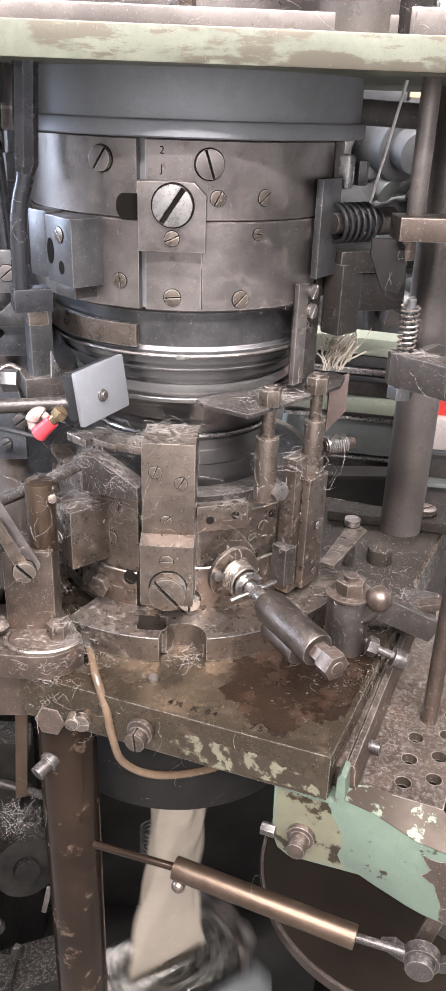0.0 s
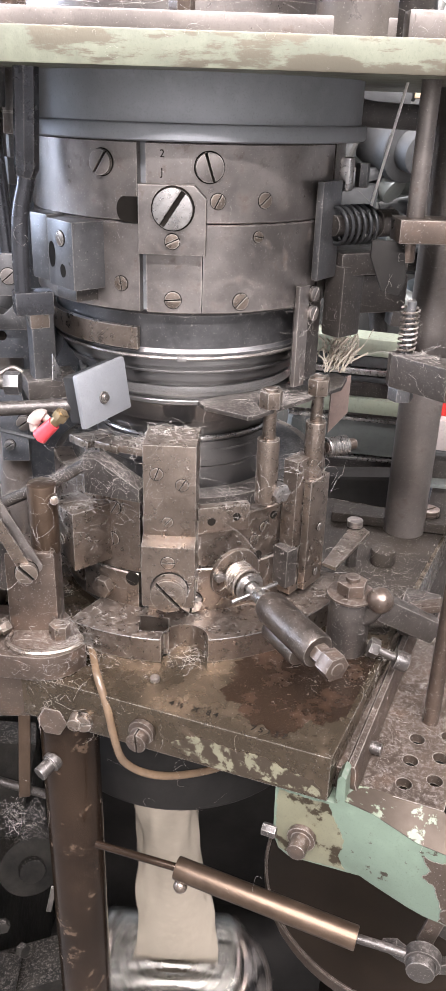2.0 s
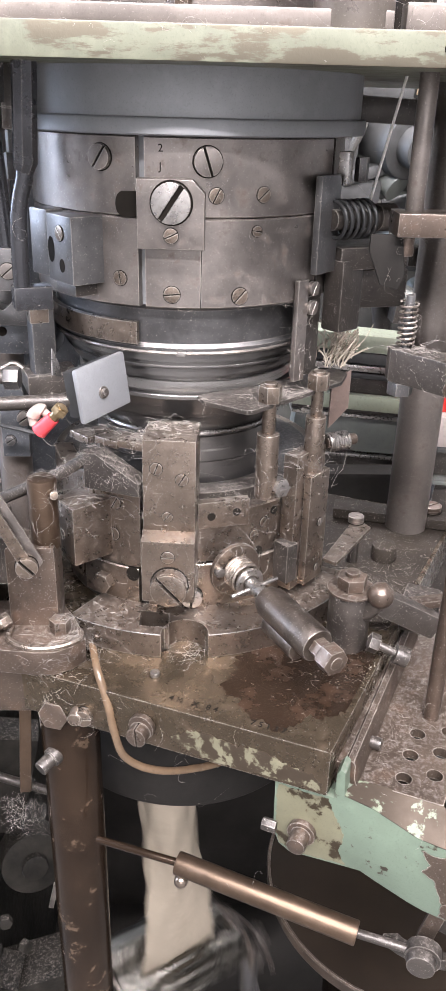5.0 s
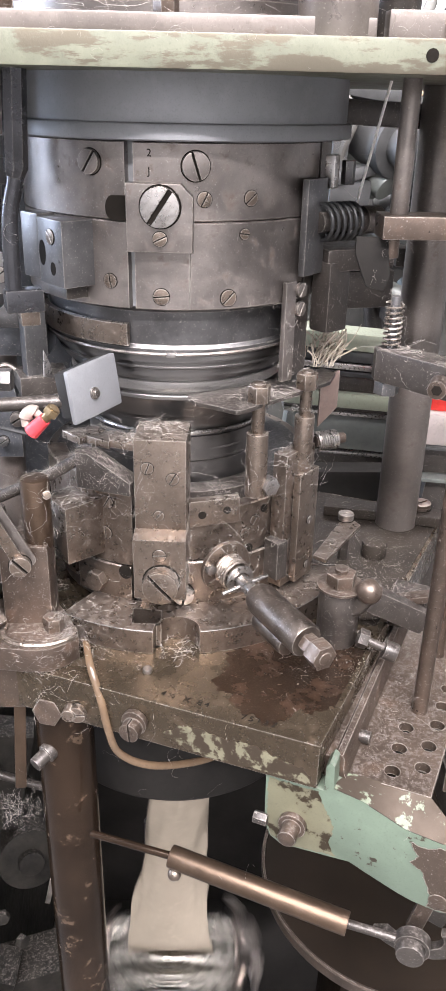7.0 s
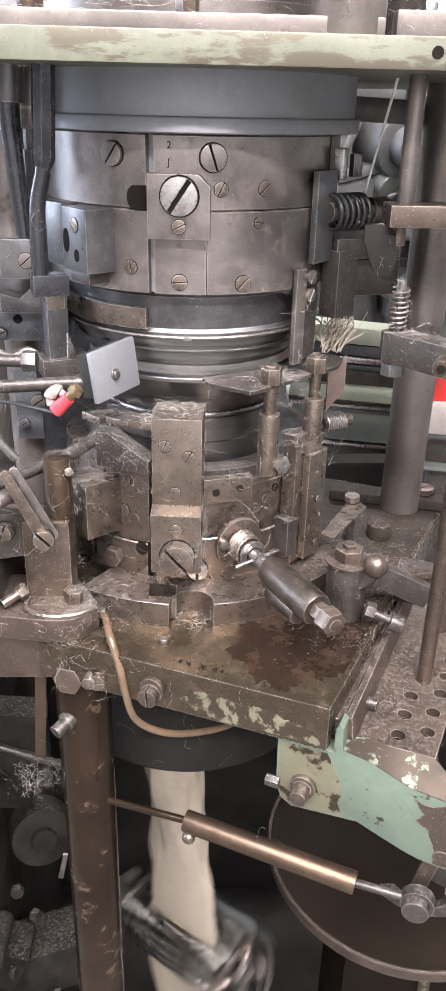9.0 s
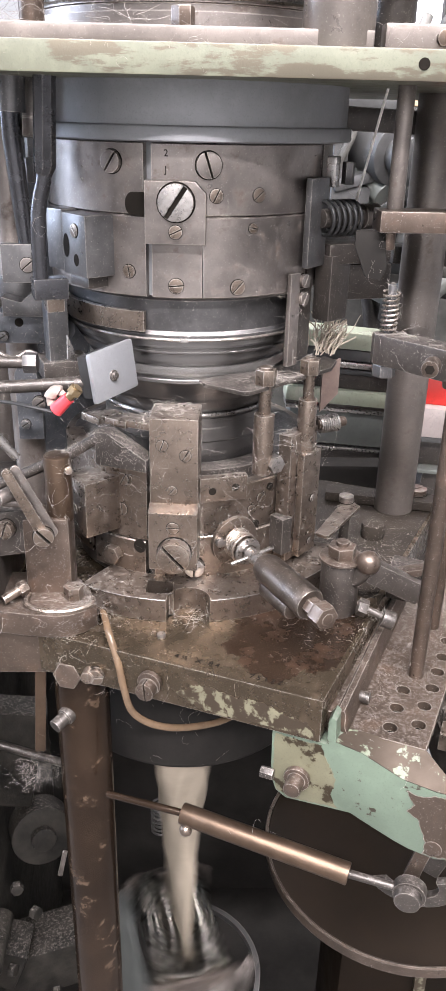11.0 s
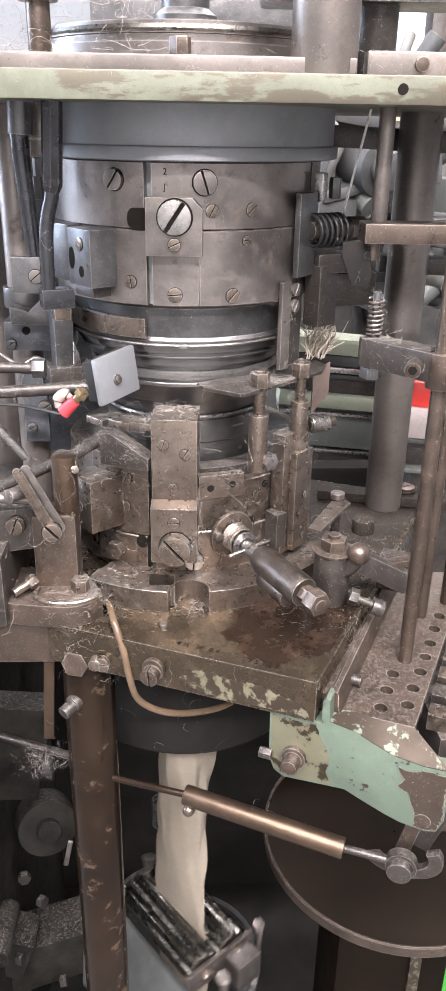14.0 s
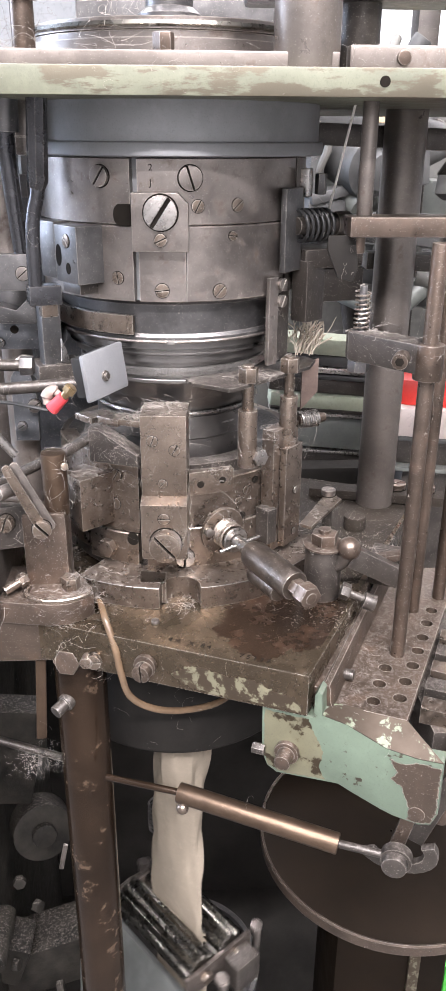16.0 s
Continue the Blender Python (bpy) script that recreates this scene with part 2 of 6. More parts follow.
def lathe(bm, profile, a0=0.0, a1=360.0, seg=96, m=Matrix()):
    """A closed outline of (radius, z) turned about z from a0 to a1 degrees, with end caps where it is no full turn."""
    t = bmesh.new()
    full = abs(a1 - a0) > 359.9
    steps = max(2, int(seg * abs(a1 - a0) / 360))
    rings = []
    for i in range(steps + (0 if full else 1)):
        a = radians(a0 + (a1 - a0) * i / steps)
        rings.append([t.verts.new((r * math.cos(a), r * math.sin(a), z)) for r, z in profile])
    k = len(profile)
    for i in range(steps):
        p, q = rings[i], rings[(i + 1) % len(rings)]
        for j in range(k):
            t.faces.new((p[j], q[j], q[(j + 1) % k], p[(j + 1) % k]))
    if not full:
        t.faces.new(rings[0]), t.faces.new(rings[-1][::-1])
    bmesh.ops.recalc_face_normals(t, faces=t.faces[:])
    return absorb(bm, t, m)


def tube(bm, pts, r, seg=10, closed=False):
    """A round wire along points; r may be a list of radii."""
    t = bmesh.new()
    pts = [Vector(p) for p in pts]
    n = len(pts)
    rings, up = [], None
    for i, p in enumerate(pts):
        a, b = pts[(i - 1) % n if closed else max(i - 1, 0)], pts[(i + 1) % n if closed else min(i + 1, n - 1)]
        d = (b - a).normalized()
        if up is None:
            up = d.orthogonal()
        up = (up - d * up.dot(d)).normalized()
        side = d.cross(up)
        rr = r[i] if isinstance(r, (list, tuple)) else r
        rings.append([t.verts.new(p + (up * math.cos(2 * math.pi * k / seg) + side * math.sin(2 * math.pi * k / seg)) * rr) for k in range(seg)])
    for i in range(n if closed else n - 1):
        p, q = rings[i], rings[(i + 1) % n]
        for k in range(seg):
            t.faces.new((p[k], p[(k + 1) % seg], q[(k + 1) % seg], q[k]))
    if not closed:
        t.faces.new(rings[0][::-1]), t.faces.new(rings[-1])
    bmesh.ops.recalc_face_normals(t, faces=t.faces[:])
    return absorb(bm, t, Matrix())


def smooth_path(pts, n=8):
    """Points of a Catmull-Rom curve through pts."""
    p = [Vector(q) for q in pts]
    p = [p[0] * 2 - p[1]] + p + [p[-1] * 2 - p[-2]]
    out = []
    for i in range(1, len(p) - 2):
        for k in range(n):
            s = k / n
            out.append(0.5 * (2 * p[i] + (p[i + 1] - p[i - 1]) * s + (2 * p[i - 1] - 5 * p[i] + 4 * p[i + 1] - p[i + 2]) * s * s
                              + (3 * p[i] - p[i - 1] - 3 * p[i + 1] + p[i + 2]) * s ** 3))
    return out + [p[-2]]


def coil(radius, pitch, turns, m=Matrix(), steps=18):
    return [m @ Vector((radius * math.cos(2 * math.pi * i / steps), radius * math.sin(2 * math.pi * i / steps), pitch * i / steps))
            for i in range(int(turns * steps) + 1)]


def part(name, bm, material, parent=None, label="", flat=False):
    """Links a bmesh as one mesh object under a thing."""
    me = bpy.data.meshes.new(name)
    bm.to_mesh(me)
    bm.free()
    me.materials.append(material)
    # Second slot holds the near-black used to paint shade in recesses.
    me.materials.append(INK_SHADE)
    if not flat:
        me.polygons.foreach_set("use_smooth", [True] * len(me.polygons))
        me.set_sharp_from_angle(angle=radians(32))
    ob = new(name, me)
    if parent:
        ob.parent = parent
    if label:
        ob["label"] = label
    return ob


def thing(name, label, category, group="", kind="", m=Matrix()):
    ob = new(name)
    ob.empty_display_size = 0.01
    ob.matrix_basis = m
    return tagged(ob, label, category, group, kind)


def solo(name, bm, material, label, category, group="", kind=""):
    return tagged(part(name, bm, material), label, category, group, kind)


def B():
    return bmesh.new()


def at(az, r, z):
    """On a circle about the cylinder's axis: local x along the rim, y inwards, z up."""
    a = radians(az)
    return pose(r * math.cos(a), r * math.sin(a), z, 0, 0, az + 90)


def facing(p, d):
    """Local z along d, at p."""
    return Matrix.Translation(p) @ Vector(d).to_track_quat("Z", "Y").to_matrix().to_4x4()


OUT = pose(0, 0, 0, 90, 0, 0)  # local z towards the viewer of an upright face


def slot_head(bm, r, h, turn, m, width=None, depth=None):
    """A round screw head with a sawn slot, its shade painted near-black, standing along local z."""
    w = width or r * 0.08
    d = depth or h * 0.6
    k = math.asin(min(0.9, w / r))
    m = m @ pose(0, 0, 0, 0, 0, turn)
    if h - d > 0.0006:
        cyl(bm, r, h - d, m, seg=28, bevel=0)
    # Near-black disc paints the shade at the slot's bottom.
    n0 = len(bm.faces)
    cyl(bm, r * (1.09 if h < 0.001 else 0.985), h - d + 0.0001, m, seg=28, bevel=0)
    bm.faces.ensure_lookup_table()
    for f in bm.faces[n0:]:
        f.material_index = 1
    # Dark ring round larger heads paints the shade of a counterbore gap.
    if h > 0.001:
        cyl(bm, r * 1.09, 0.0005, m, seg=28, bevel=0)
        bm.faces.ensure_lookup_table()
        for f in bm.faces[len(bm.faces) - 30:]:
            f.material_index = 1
    for s in (0, math.pi):
        arc = [(r * math.cos(s + k + (math.pi - 2 * k) * i / 14), r * math.sin(s + k + (math.pi - 2 * k) * i / 14)) for i in range(15)]
        prism(bm, arc, d, m @ pose(0, 0, h - d), bevel=min(0.0004, d * 0.3))
    return bm


def hexagon(bm, r, h, m, bevel=0.0005):
    prism(bm, [(r * math.cos(math.pi * i / 3), r * math.sin(math.pi * i / 3)) for i in range(6)], h, m, bevel)
    return bm


def drilled(bm, outline, holes, h, m, r, loops=()):
    """A plate with real round holes through it: outline and hole centres in local x, y; its top at z = 0."""
    t = bmesh.new()
    edges = []
    for loop in [outline] + [[(x + r * math.cos(2 * math.pi * i / 20), y + r * math.sin(2 * math.pi * i / 20)) for i in range(20)] for x, y in holes] + list(loops):
        v = [t.verts.new((x, y, 0)) for x, y in loop]
        edges += [t.edges.new((v[i], v[(i + 1) % len(v)])) for i in range(len(v))]
    bmesh.ops.triangle_fill(t, edges=edges, use_beauty=True, use_dissolve=False)
    ex = bmesh.ops.extrude_face_region(t, geom=t.faces[:])
    bmesh.ops.translate(t, vec=(0, 0, -h), verts=[v for v in ex["geom"] if isinstance(v, bmesh.types.BMVert)])
    bmesh.ops.recalc_face_normals(t, faces=t.faces[:])
    return absorb(bm, t, m)


# ---- hall ----
def hall():
    bm = B()
    box(bm, 9, 9, 0.1, pose(0.5, 0.5, -1.0), 0)
    solo("floor", bm, FLOORM, "oily dark grey concrete hall floor", "floor", kind="structure")
    bm = B()
    box(bm, 9, 9, 0.1, pose(0.5, 0.5, 2.4), 0)
    solo("ceiling", bm, CEILM, "white painted hall ceiling", "ceiling", kind="structure")
    for name, x, y, sx, sy in (("wall_north", 0.5, 5.0, 9, 0.12), ("wall_south", 0.5, -4.0, 9, 0.12), ("wall_east", 5.0, 0.5, 0.12, 8.8), ("wall_west", -4.0, 0.5, 0.12, 8.8)):
        bm = B()
        box(bm, sx, sy, 3.3, pose(x, y, 0.7), 0)
        solo(name, bm, WALLM, "pale grey plastered hall wall", "wall", kind="structure")


hall()

# ---- top plate and upper drum ----
TOP = thing("top_plate", "thick steel top plate with worn pale green edge", "plate")
bm = B()
box(bm, 0.62, 0.40, 0.0137, pose(0.03, 0.066, 0.3738), 0.0008)
part("plate", bm, BARPAINT, TOP)
bm = B()
# Hole painted on as a flat near-black disc.
cyl(bm, 0.0027, 0.0006, pose(0.1096, -0.1338, 0.3743) @ OUT, seg=24, bevel=0)
part("hole", bm, INK_SHADE, TOP, "drilled hole painted as a dark disc")
bm = B()
box(bm, 0.30, 0.30, 0.0085, pose(-0.06, 0.04, 0.3852), 0.0008)
part("upper_plate", bm, POSTM, TOP, "grey steel step plate")

UPPER = thing("upper_cam_box", "round dark steel upper cam box with screwed segments", "cam box")
bm = B()
lathe(bm, [(0.083, 0.2556), (0.083, 0.367), (0.097, 0.367), (0.097, 0.3462), (0.0972, 0.3455), (0.0995, 0.345), (0.1, 0.3442), (0.1, 0.3382), (0.0992, 0.3375), (0.084, 0.3372), (0.084, 0.2556)], seg=144)
part("drum", bm, DRUM, UPPER, "blackened drum with a projecting lip")


def ring_segment(name, a0, a1, r, z0, z1, parent, material=None, depth=0.008):
    b = 0.0006
    bm = B()
    lathe(bm, [(r - depth, z0), (r - b, z0), (r, z0 + b), (r, z1 - b), (r - b, z1), (r - depth, z1)], a0, a1, 200)
    return part(name, bm, material or CAM, parent)


for a0, a1 in ((-172, -105.8), (-102.9, -30), (-28, 60), (62, 125), (127, 186)):
    ring_segment("cam_segment", a0, a1, 0.0895, 0.3001, 0.3368, UPPER)
for a0, a1 in ((-172, -105.4), (-103.1, -84.9), (-84.6, -38), (-36, 60), (62, 125), (127, 186)):
    ring_segment("cam_segment", a0, a1, 0.0893, 0.2553, 0.2996, UPPER)


def screw_on(parent, az, r, z, rad, h, turn, material=None, hole=True, label=""):
    bm = B()
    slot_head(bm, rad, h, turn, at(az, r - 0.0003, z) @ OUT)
    return part("screw", bm, material or BRIGHT, parent, label)


for az, z, rad, turn in ((-83.1, 0.3262, 0.0069, 108), (-117.8, 0.3268, 0.0060, 55)):
    screw_on(UPPER, az, 0.0895, z, rad, 0.0028, turn, CAM, label="large slotted steel screw")
for az, z, rad, turn in ((-80.2, 0.3107, 0.0037, 62), (-64.2, 0.311, 0.0038, 40)):
    screw_on(UPPER, az, 0.0895, z, rad, 0.0009, turn, CAMLOW, label="sunken dark slotted screw")
for az, z, rad, turn in ((-112.0, 0.2692, 0.0037, 100), (-94.3, 0.2624, 0.0042, 5), (-71.5, 0.2614, 0.0043, 45), (-66.1, 0.2936, 0.0028, 170)):
    screw_on(UPPER, az, 0.0895, z, rad, 0.0009, turn, CAMLOW)
bm = B()
t0 = at(-109.2, 0.0896, 0.3057) @ OUT
# The slot's inner shade is a thin near-black patch.
prism(bm, [(0.0045 * math.cos(a) + (0.0055 if math.cos(a) > 0 else -0.001), 0.0062 * math.sin(a)) for a in [i * math.pi / 12 for i in range(24)]], 0.0006, t0, 0)
part("slot", bm, INK_SHADE, UPPER, "rounded slot painted as a dark patch")
bm = B()
w, h = 0.0166, 0.0163
prism(bm, [(-w, -h), (w, -h), (w, h - 0.006), (w - 0.006, h), (-w, h)], 0.0075, at(-94.2, 0.0892, 0.3022) @ OUT, 0.0006)
part("clamp_plate", bm, CAM, UPPER, "square steel clamp plate with one cut corner")
bm = B()
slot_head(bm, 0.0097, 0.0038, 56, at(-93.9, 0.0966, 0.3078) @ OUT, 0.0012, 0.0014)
part("clamp_screw", bm, BRIGHT, UPPER, "large worn slotted screw")
bm = B()
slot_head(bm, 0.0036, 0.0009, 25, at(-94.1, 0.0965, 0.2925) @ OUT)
part("screw", bm, CAMLOW, UPPER, "sunken dark slotted screw")


def stamp(text, size, m, parent, name="stamped_mark"):
    cu = bpy.data.curves.new(name, "FONT")
    cu.body, cu.size, cu.extrude, cu.align_x, cu.align_y, cu.space_character = text, size, 0.00008, "CENTER", "CENTER", 1.5
    cu.offset = 0.00002
    tmp = bpy.data.objects.new("t", cu)
    me = bpy.data.meshes.new_from_object(tmp)
    bpy.data.objects.remove(tmp)
    me.materials.append(INK_SHADE)
    ob = new(name, me)
    ob.parent = parent
    ob.matrix_basis = m
    return ob


stamp("2", 0.005, at(-97.7, 0.0897, 0.3317) @ OUT, UPPER)
stamp("J", 0.005, at(-97.8, 0.0897, 0.3235) @ OUT, UPPER)

# ---- neck and rotating needle cylinder ----
NECK = thing("sinker_ring", "smooth dark steel ring with a garter wire", "ring")
bm = B()
lathe(bm, [(0.07, 0.229), (0.0795, 0.2285), (0.0795, 0.2315), (0.078, 0.2335), (0.079, 0.252), (0.0835, 0.256), (0.07, 0.256)], seg=144)
part("ring", bm, BLACK, NECK)
bm = B()
tube(bm, [(0.0808 * math.cos(a), 0.0808 * math.sin(a), 0.2292) for a in [2 * math.pi * i / 144 for i in range(144)]], 0.001, 8, True)
part("garter_wire", bm, CAM, NECK, "bright steel garter wire")
bm = B()
box(bm, 0.005, 0.003, 0.0026, at(-91.5, 0.0812, 0.2292), 0.0003)
part("wire_splice", bm, BRIGHT, NECK)
bm = B()
lathe(bm, [(0.0802, 0.2335), (0.0835, 0.2335), (0.0838, 0.2385), (0.0835, 0.2455), (0.0802, 0.2455)], -178, -108, 200)
part("guard_strip", bm, CAMLOW, NECK, "curved stained steel strip")

CYL = thing("needle_cylinder", "turning polished needle cylinder with many narrow slots", "cylinder")
bm = B()
lathe(bm, [(0.05, 0.228), (0.0775, 0.228), (0.0775, 0.2235), (0.0745, 0.2225), (0.0745, 0.219), (0.0715, 0.218), (0.0715, 0.2135), (0.0655, 0.2125), (0.0655, 0.2015), (0.0685, 0.2012), (0.0688, 0.1988),
           (0.0665, 0.198), (0.0655, 0.194), (0.0625, 0.1875), (0.0622, 0.186), (0.0605, 0.1855), (0.0585, 0.181), (0.0575, 0.1765), (0.0575, 0.172), (0.0582, 0.1715), (0.0582, 0.156), (0.0572, 0.155), (0.0572, 0.06), (0.05, 0.06)], seg=144)
part("body", bm, SPUN, CYL)
bm = B()
for i in range(168):
    m = pose(0, 0, 0, 0, 0, 360 * i / 168)
    box(bm, 0.003, 0.0016, 0.0056, m @ pose(0.0664, 0, 0.2062), 0.0002)
for r0, r1, z0, z1 in ((0.0662, 0.0694, 0.1986, 0.2014), (0.0715, 0.0752, 0.2188, 0.2204)):
    rb = B()
    lathe(rb, [(r0, z0), (r1 - 0.0003, z0), (r1, z0 + 0.0004), (r1, z1 - 0.0004), (r1 - 0.0003, z1), (r0, z1)], seg=144)
    part("bright_ring", rb, SPUN, CYL, "bright steel ring")
tagged(part("needle_bed", bm, NEEDLE, CYL, "close row of bright needles"), kind="stuff")
for a, z in ((0, 0.165), (1.3, 0.163), (2.2, 0.166), (3.4, 0.164), (4.4, 0.165), (5.3, 0.163)):
    bm = B()
    box(bm, 0.009, 0.0016, 0.0012, pose(0.0578 * math.cos(a), 0.0578 * math.sin(a), z, 0, 0, math.degrees(a) + 90), 0.0002)
    part("bright_mark", bm, NEEDLE, CYL, "short bright mark")
for a in (0.3, 1.9, 3.6, 5.1):
    bm = B()
    box(bm, 0.012, 0.0016, 0.0022, pose(0.0768 * math.cos(a), 0.0768 * math.sin(a), 0.2255, 0, 0, math.degrees(a) + 90), 0.0002)
    part("lug", bm, NEEDLE, CYL)

LOWWIRE = B()
tube(LOWWIRE, [(0.0592 * math.cos(a), 0.0592 * math.sin(a), 0.1748) for a in [2 * math.pi * i / 128 for i in range(128)]], 0.0014, 8, True)
solo("spring_ring", LOWWIRE, BRIGHT, "bright wire ring round the needle cylinder", "ring")

# ---- lower cam box ----
LOWER = thing("lower_cam_box", "lint-covered lower cam box of bolted steel segments", "cam box")
bm = B()
lathe(bm, [(0.061, 0.062), (0.0815, 0.062), (0.0815, 0.146), (0.0725, 0.147), (0.061, 0.143)], seg=120)
part("core", bm, SHADOWY, LOWER)
ring_segment("cam_segment", -136, -106.6, 0.090, 0.098, 0.1535, LOWER, CAMLOW, 0.012)
ring_segment("cam_segment", -133, -107.5, 0.0905, 0.0722, 0.0972, LOWER, CAMLOW, 0.012)
ring_segment("cam_segment", -104, -40, 0.0892, 0.104, 0.1375, LOWER, CAMLOW, 0.012)
ring_segment("cam_segment", -103.5, -34, 0.0905, 0.072, 0.1032, LOWER, CAMLOW, 0.012)
ring_segment("cam_segment", -170, -138, 0.087, 0.075, 0.150, LOWER, CAMLOW, 0.012)
ring_segment("cam_segment", -30, 186, 0.087, 0.075, 0.146, LOWER, CAMLOW, 0.012)
bm = B()
box(bm, 0.031, 0.006, 0.0165, at(-75.5, 0.0895, 0.1368), 0.0006)
part("drilled_plate", bm, CAMLOW, LOWER, "worn plate with two drilled holes")
# Drilled holes are near-black discs painting their inner shade.
for az in (-80.2, -70.8):
    bm = B()
    cyl(bm, 0.0024, 0.0006, at(az, 0.0927, 0.1368 + (0.0008 if az > -75 else -0.0008)) @ OUT, seg=16, bevel=0)
    part("hole", bm, INK_SHADE, LOWER)
for az, z, rad, turn, r in ((-57.4, 0.1248, 0.0034, 60, 0.0892), (-117, 0.139, 0.0042, 60, 0.090), (-118, 0.118, 0.0042, 95, 0.090), (-62, 0.118, 0.003, 20, 0.0892)):
    screw_on(LOWER, az, r, z, rad, 0.0009, turn, CAMLOW)
# Flat near-black ovals paint the shade inside these holes.
for az, z, rx, rz in ((-109.9, 0.0935, 0.0042, 0.0048), (-60, 0.1065, 0.003, 0.003), (-53, 0.131, 0.0026, 0.0026)):
    bm = B()
    prism(bm, [(rx * math.cos(a), rz * math.sin(a)) for a in [i * math.pi / 10 for i in range(20)]], 0.0004, at(az, 0.0904 if z < 0.1 else 0.0893, z) @ OUT, 0)
    part("hole", bm, INK_SHADE, LOWER, "hole painted as a dark disc")
bm = B()
hexagon(bm, 0.0068, 0.006, at(-122, 0.0903, 0.084) @ OUT)
part("bolt", bm, CAMLOW, LOWER)
bm = B()
slot_head(bm, 0.0065, 0.004, 85, at(-87, 0.0903, 0.0815) @ OUT)
part("screw", bm, BRIGHT, LOWER)

CLAMP = thing("front_clamp", "stepped steel clamp block with a slotted thumb screw", "clamp", m=at(-94.3, 0.1, 0.0))
bm = B()
box(bm, 0.0293, 0.030, 0.058, pose(0, 0.0085, 0.1597), 0.0008)
part("upper_block", bm, CAMLOW, CLAMP)
bm = B()
prism(bm, [(0.012, 0.0925), (-0.0145, 0.0925), (-0.0145, 0.131), (-0.0065, 0.1345), (0.012, 0.1345)], 0.0302, pose(-0.0151, 0, 0) @ pose(0, 0, 0, 90, 0, 90), 0.0008)
part("lower_block", bm, CAMLOW, CLAMP)
bm = B()
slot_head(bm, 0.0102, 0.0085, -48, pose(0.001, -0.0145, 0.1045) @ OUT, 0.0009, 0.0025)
part("thumb_screw", bm, CAMLOW, CLAMP, "worn slotted thumb screw")
for x, z, rad, turn, y in ((-0.007, 0.172, 0.0035, 70, -0.0065), (0.007, 0.166, 0.0035, 60, -0.0065), (-0.001, 0.143, 0.003, 50, -0.0065), (0, 0.1215, 0.0038, 0, -0.0145)):
    bm = B()
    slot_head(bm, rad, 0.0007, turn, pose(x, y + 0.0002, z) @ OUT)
    part("screw", bm, CAMLOW, CLAMP)

# ---- base ----
U = -22.0
BP = pose(0.0765, -0.199, 0.0, 0, 0, U)  # local x along the front edge, y to the back
BASEP = thing("base_plate", "oil-stained brown machine base plate with stamped size", "base plate")
bm = B()
prism(bm, [(0, 0), (-0.30, 0), (-0.30, 0.30), (0.0285, 0.30)], 0.0295, BP @ pose(0, 0, 0.0285), 0.0016)
part("plate", bm, BASE, BASEP)
stamp("4½ X 84", 0.0056, BP @ pose(-0.0786, 0.0083, 0.05845), BASEP, "stamped_size")
stamp("75137", 0.0056, BP @ pose(-0.0354, 0.0062, 0.05845), BASEP, "stamped_number")
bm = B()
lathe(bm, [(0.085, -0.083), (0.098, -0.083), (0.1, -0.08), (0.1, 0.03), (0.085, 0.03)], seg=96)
part("hub_ring", bm, NEAR_BLACK, BASEP, "dark cast ring under the plate")

ARC = thing("cam_track_ring", "notched steel ring segment lying on the base plate", "ring")


def polar(r, a0, a1, n):
    return [(r * math.cos(radians(a0 + (a1 - a0) * i / n)), r * math.sin(radians(a0 + (a1 - a0) * i / n))) for i in range(n + 1)]


bm = B()
notch = [(0.0012 + 0.0137 * math.cos(radians(a)), -0.1185 + 0.0137 * math.sin(radians(a))) for a in range(180, -1, -15)]
slot = [(-0.0258, -0.1112), (-0.0085, -0.1128), (-0.0085, -0.0985), (-0.0258, -0.0955)]
drilled(bm, polar(0.1213, -124, -96.0, 24) + notch + polar(0.1213, -83.0, -24, 44) + polar(0.0905, -24, -124, 70), [], 0.0158, pose(0, 0, 0.0741), 0.001, [slot])
part("segment", bm, CAMLOW, ARC)
bm = B()
tube(bm, [(x, y, 0.0738) for x, y in polar(0.1211, -124, -96.2, 30)], 0.0004, 5)
part("worn_edge", bm, BRIGHT, ARC)
bm = B()
tube(bm, [(x, y, 0.0738) for x, y in polar(0.1211, -82.8, -24, 50)], 0.0004, 5)
part("worn_edge", bm, BRIGHT, ARC)
bm = B()
rg = random.Random(2)
blob = []
for i in range(260):
    a = 2 * math.pi * i / 260
    k = 1 + 0.10 * math.sin(3 * a + 1) + 0.06 * math.sin(7 * a) + 0.045 * math.sin(13 * a + 2) + 0.03 * math.sin(31 * a + 4 * math.sin(2 * a)) + 0.02 * math.sin(57 * a + 3 * math.sin(5 * a))
    y = 0.05 * k * math.sin(a) + 0.062
    blob.append((min(0.044 * k * math.cos(a) - 0.032, 0.095 * y - 0.0035), max(y, 0.004)))
prism(bm, blob, 0.00035, BP @ pose(0, 0, 0.0579), 0)
part("oil_film", bm, OILFILM, BASEP, "dark brown oil film")
bm = B()
prism(bm, [(-0.29, 0.135), (-0.2, 0.12), (-0.13, 0.128), (-0.09, 0.118), (-0.05, 0.124), (-0.02, 0.115), (0.006, 0.118), (0.0265, 0.297), (-0.29, 0.297)], 0.00045, BP @ pose(0, 0, 0.0579), 0)
part("grease_film", bm, FILMDARK, BASEP, "dark linty grease on the rear half")

# ---- front left column and push rod ----
COL = thing("front_column", "round rusty brown steel machine column", "column")
bm = B()
cyl(bm, 0.0178, 0.99, pose(-0.0685, -0.118, -0.95), seg=48)
part("shaft", bm, RUSTY, COL)
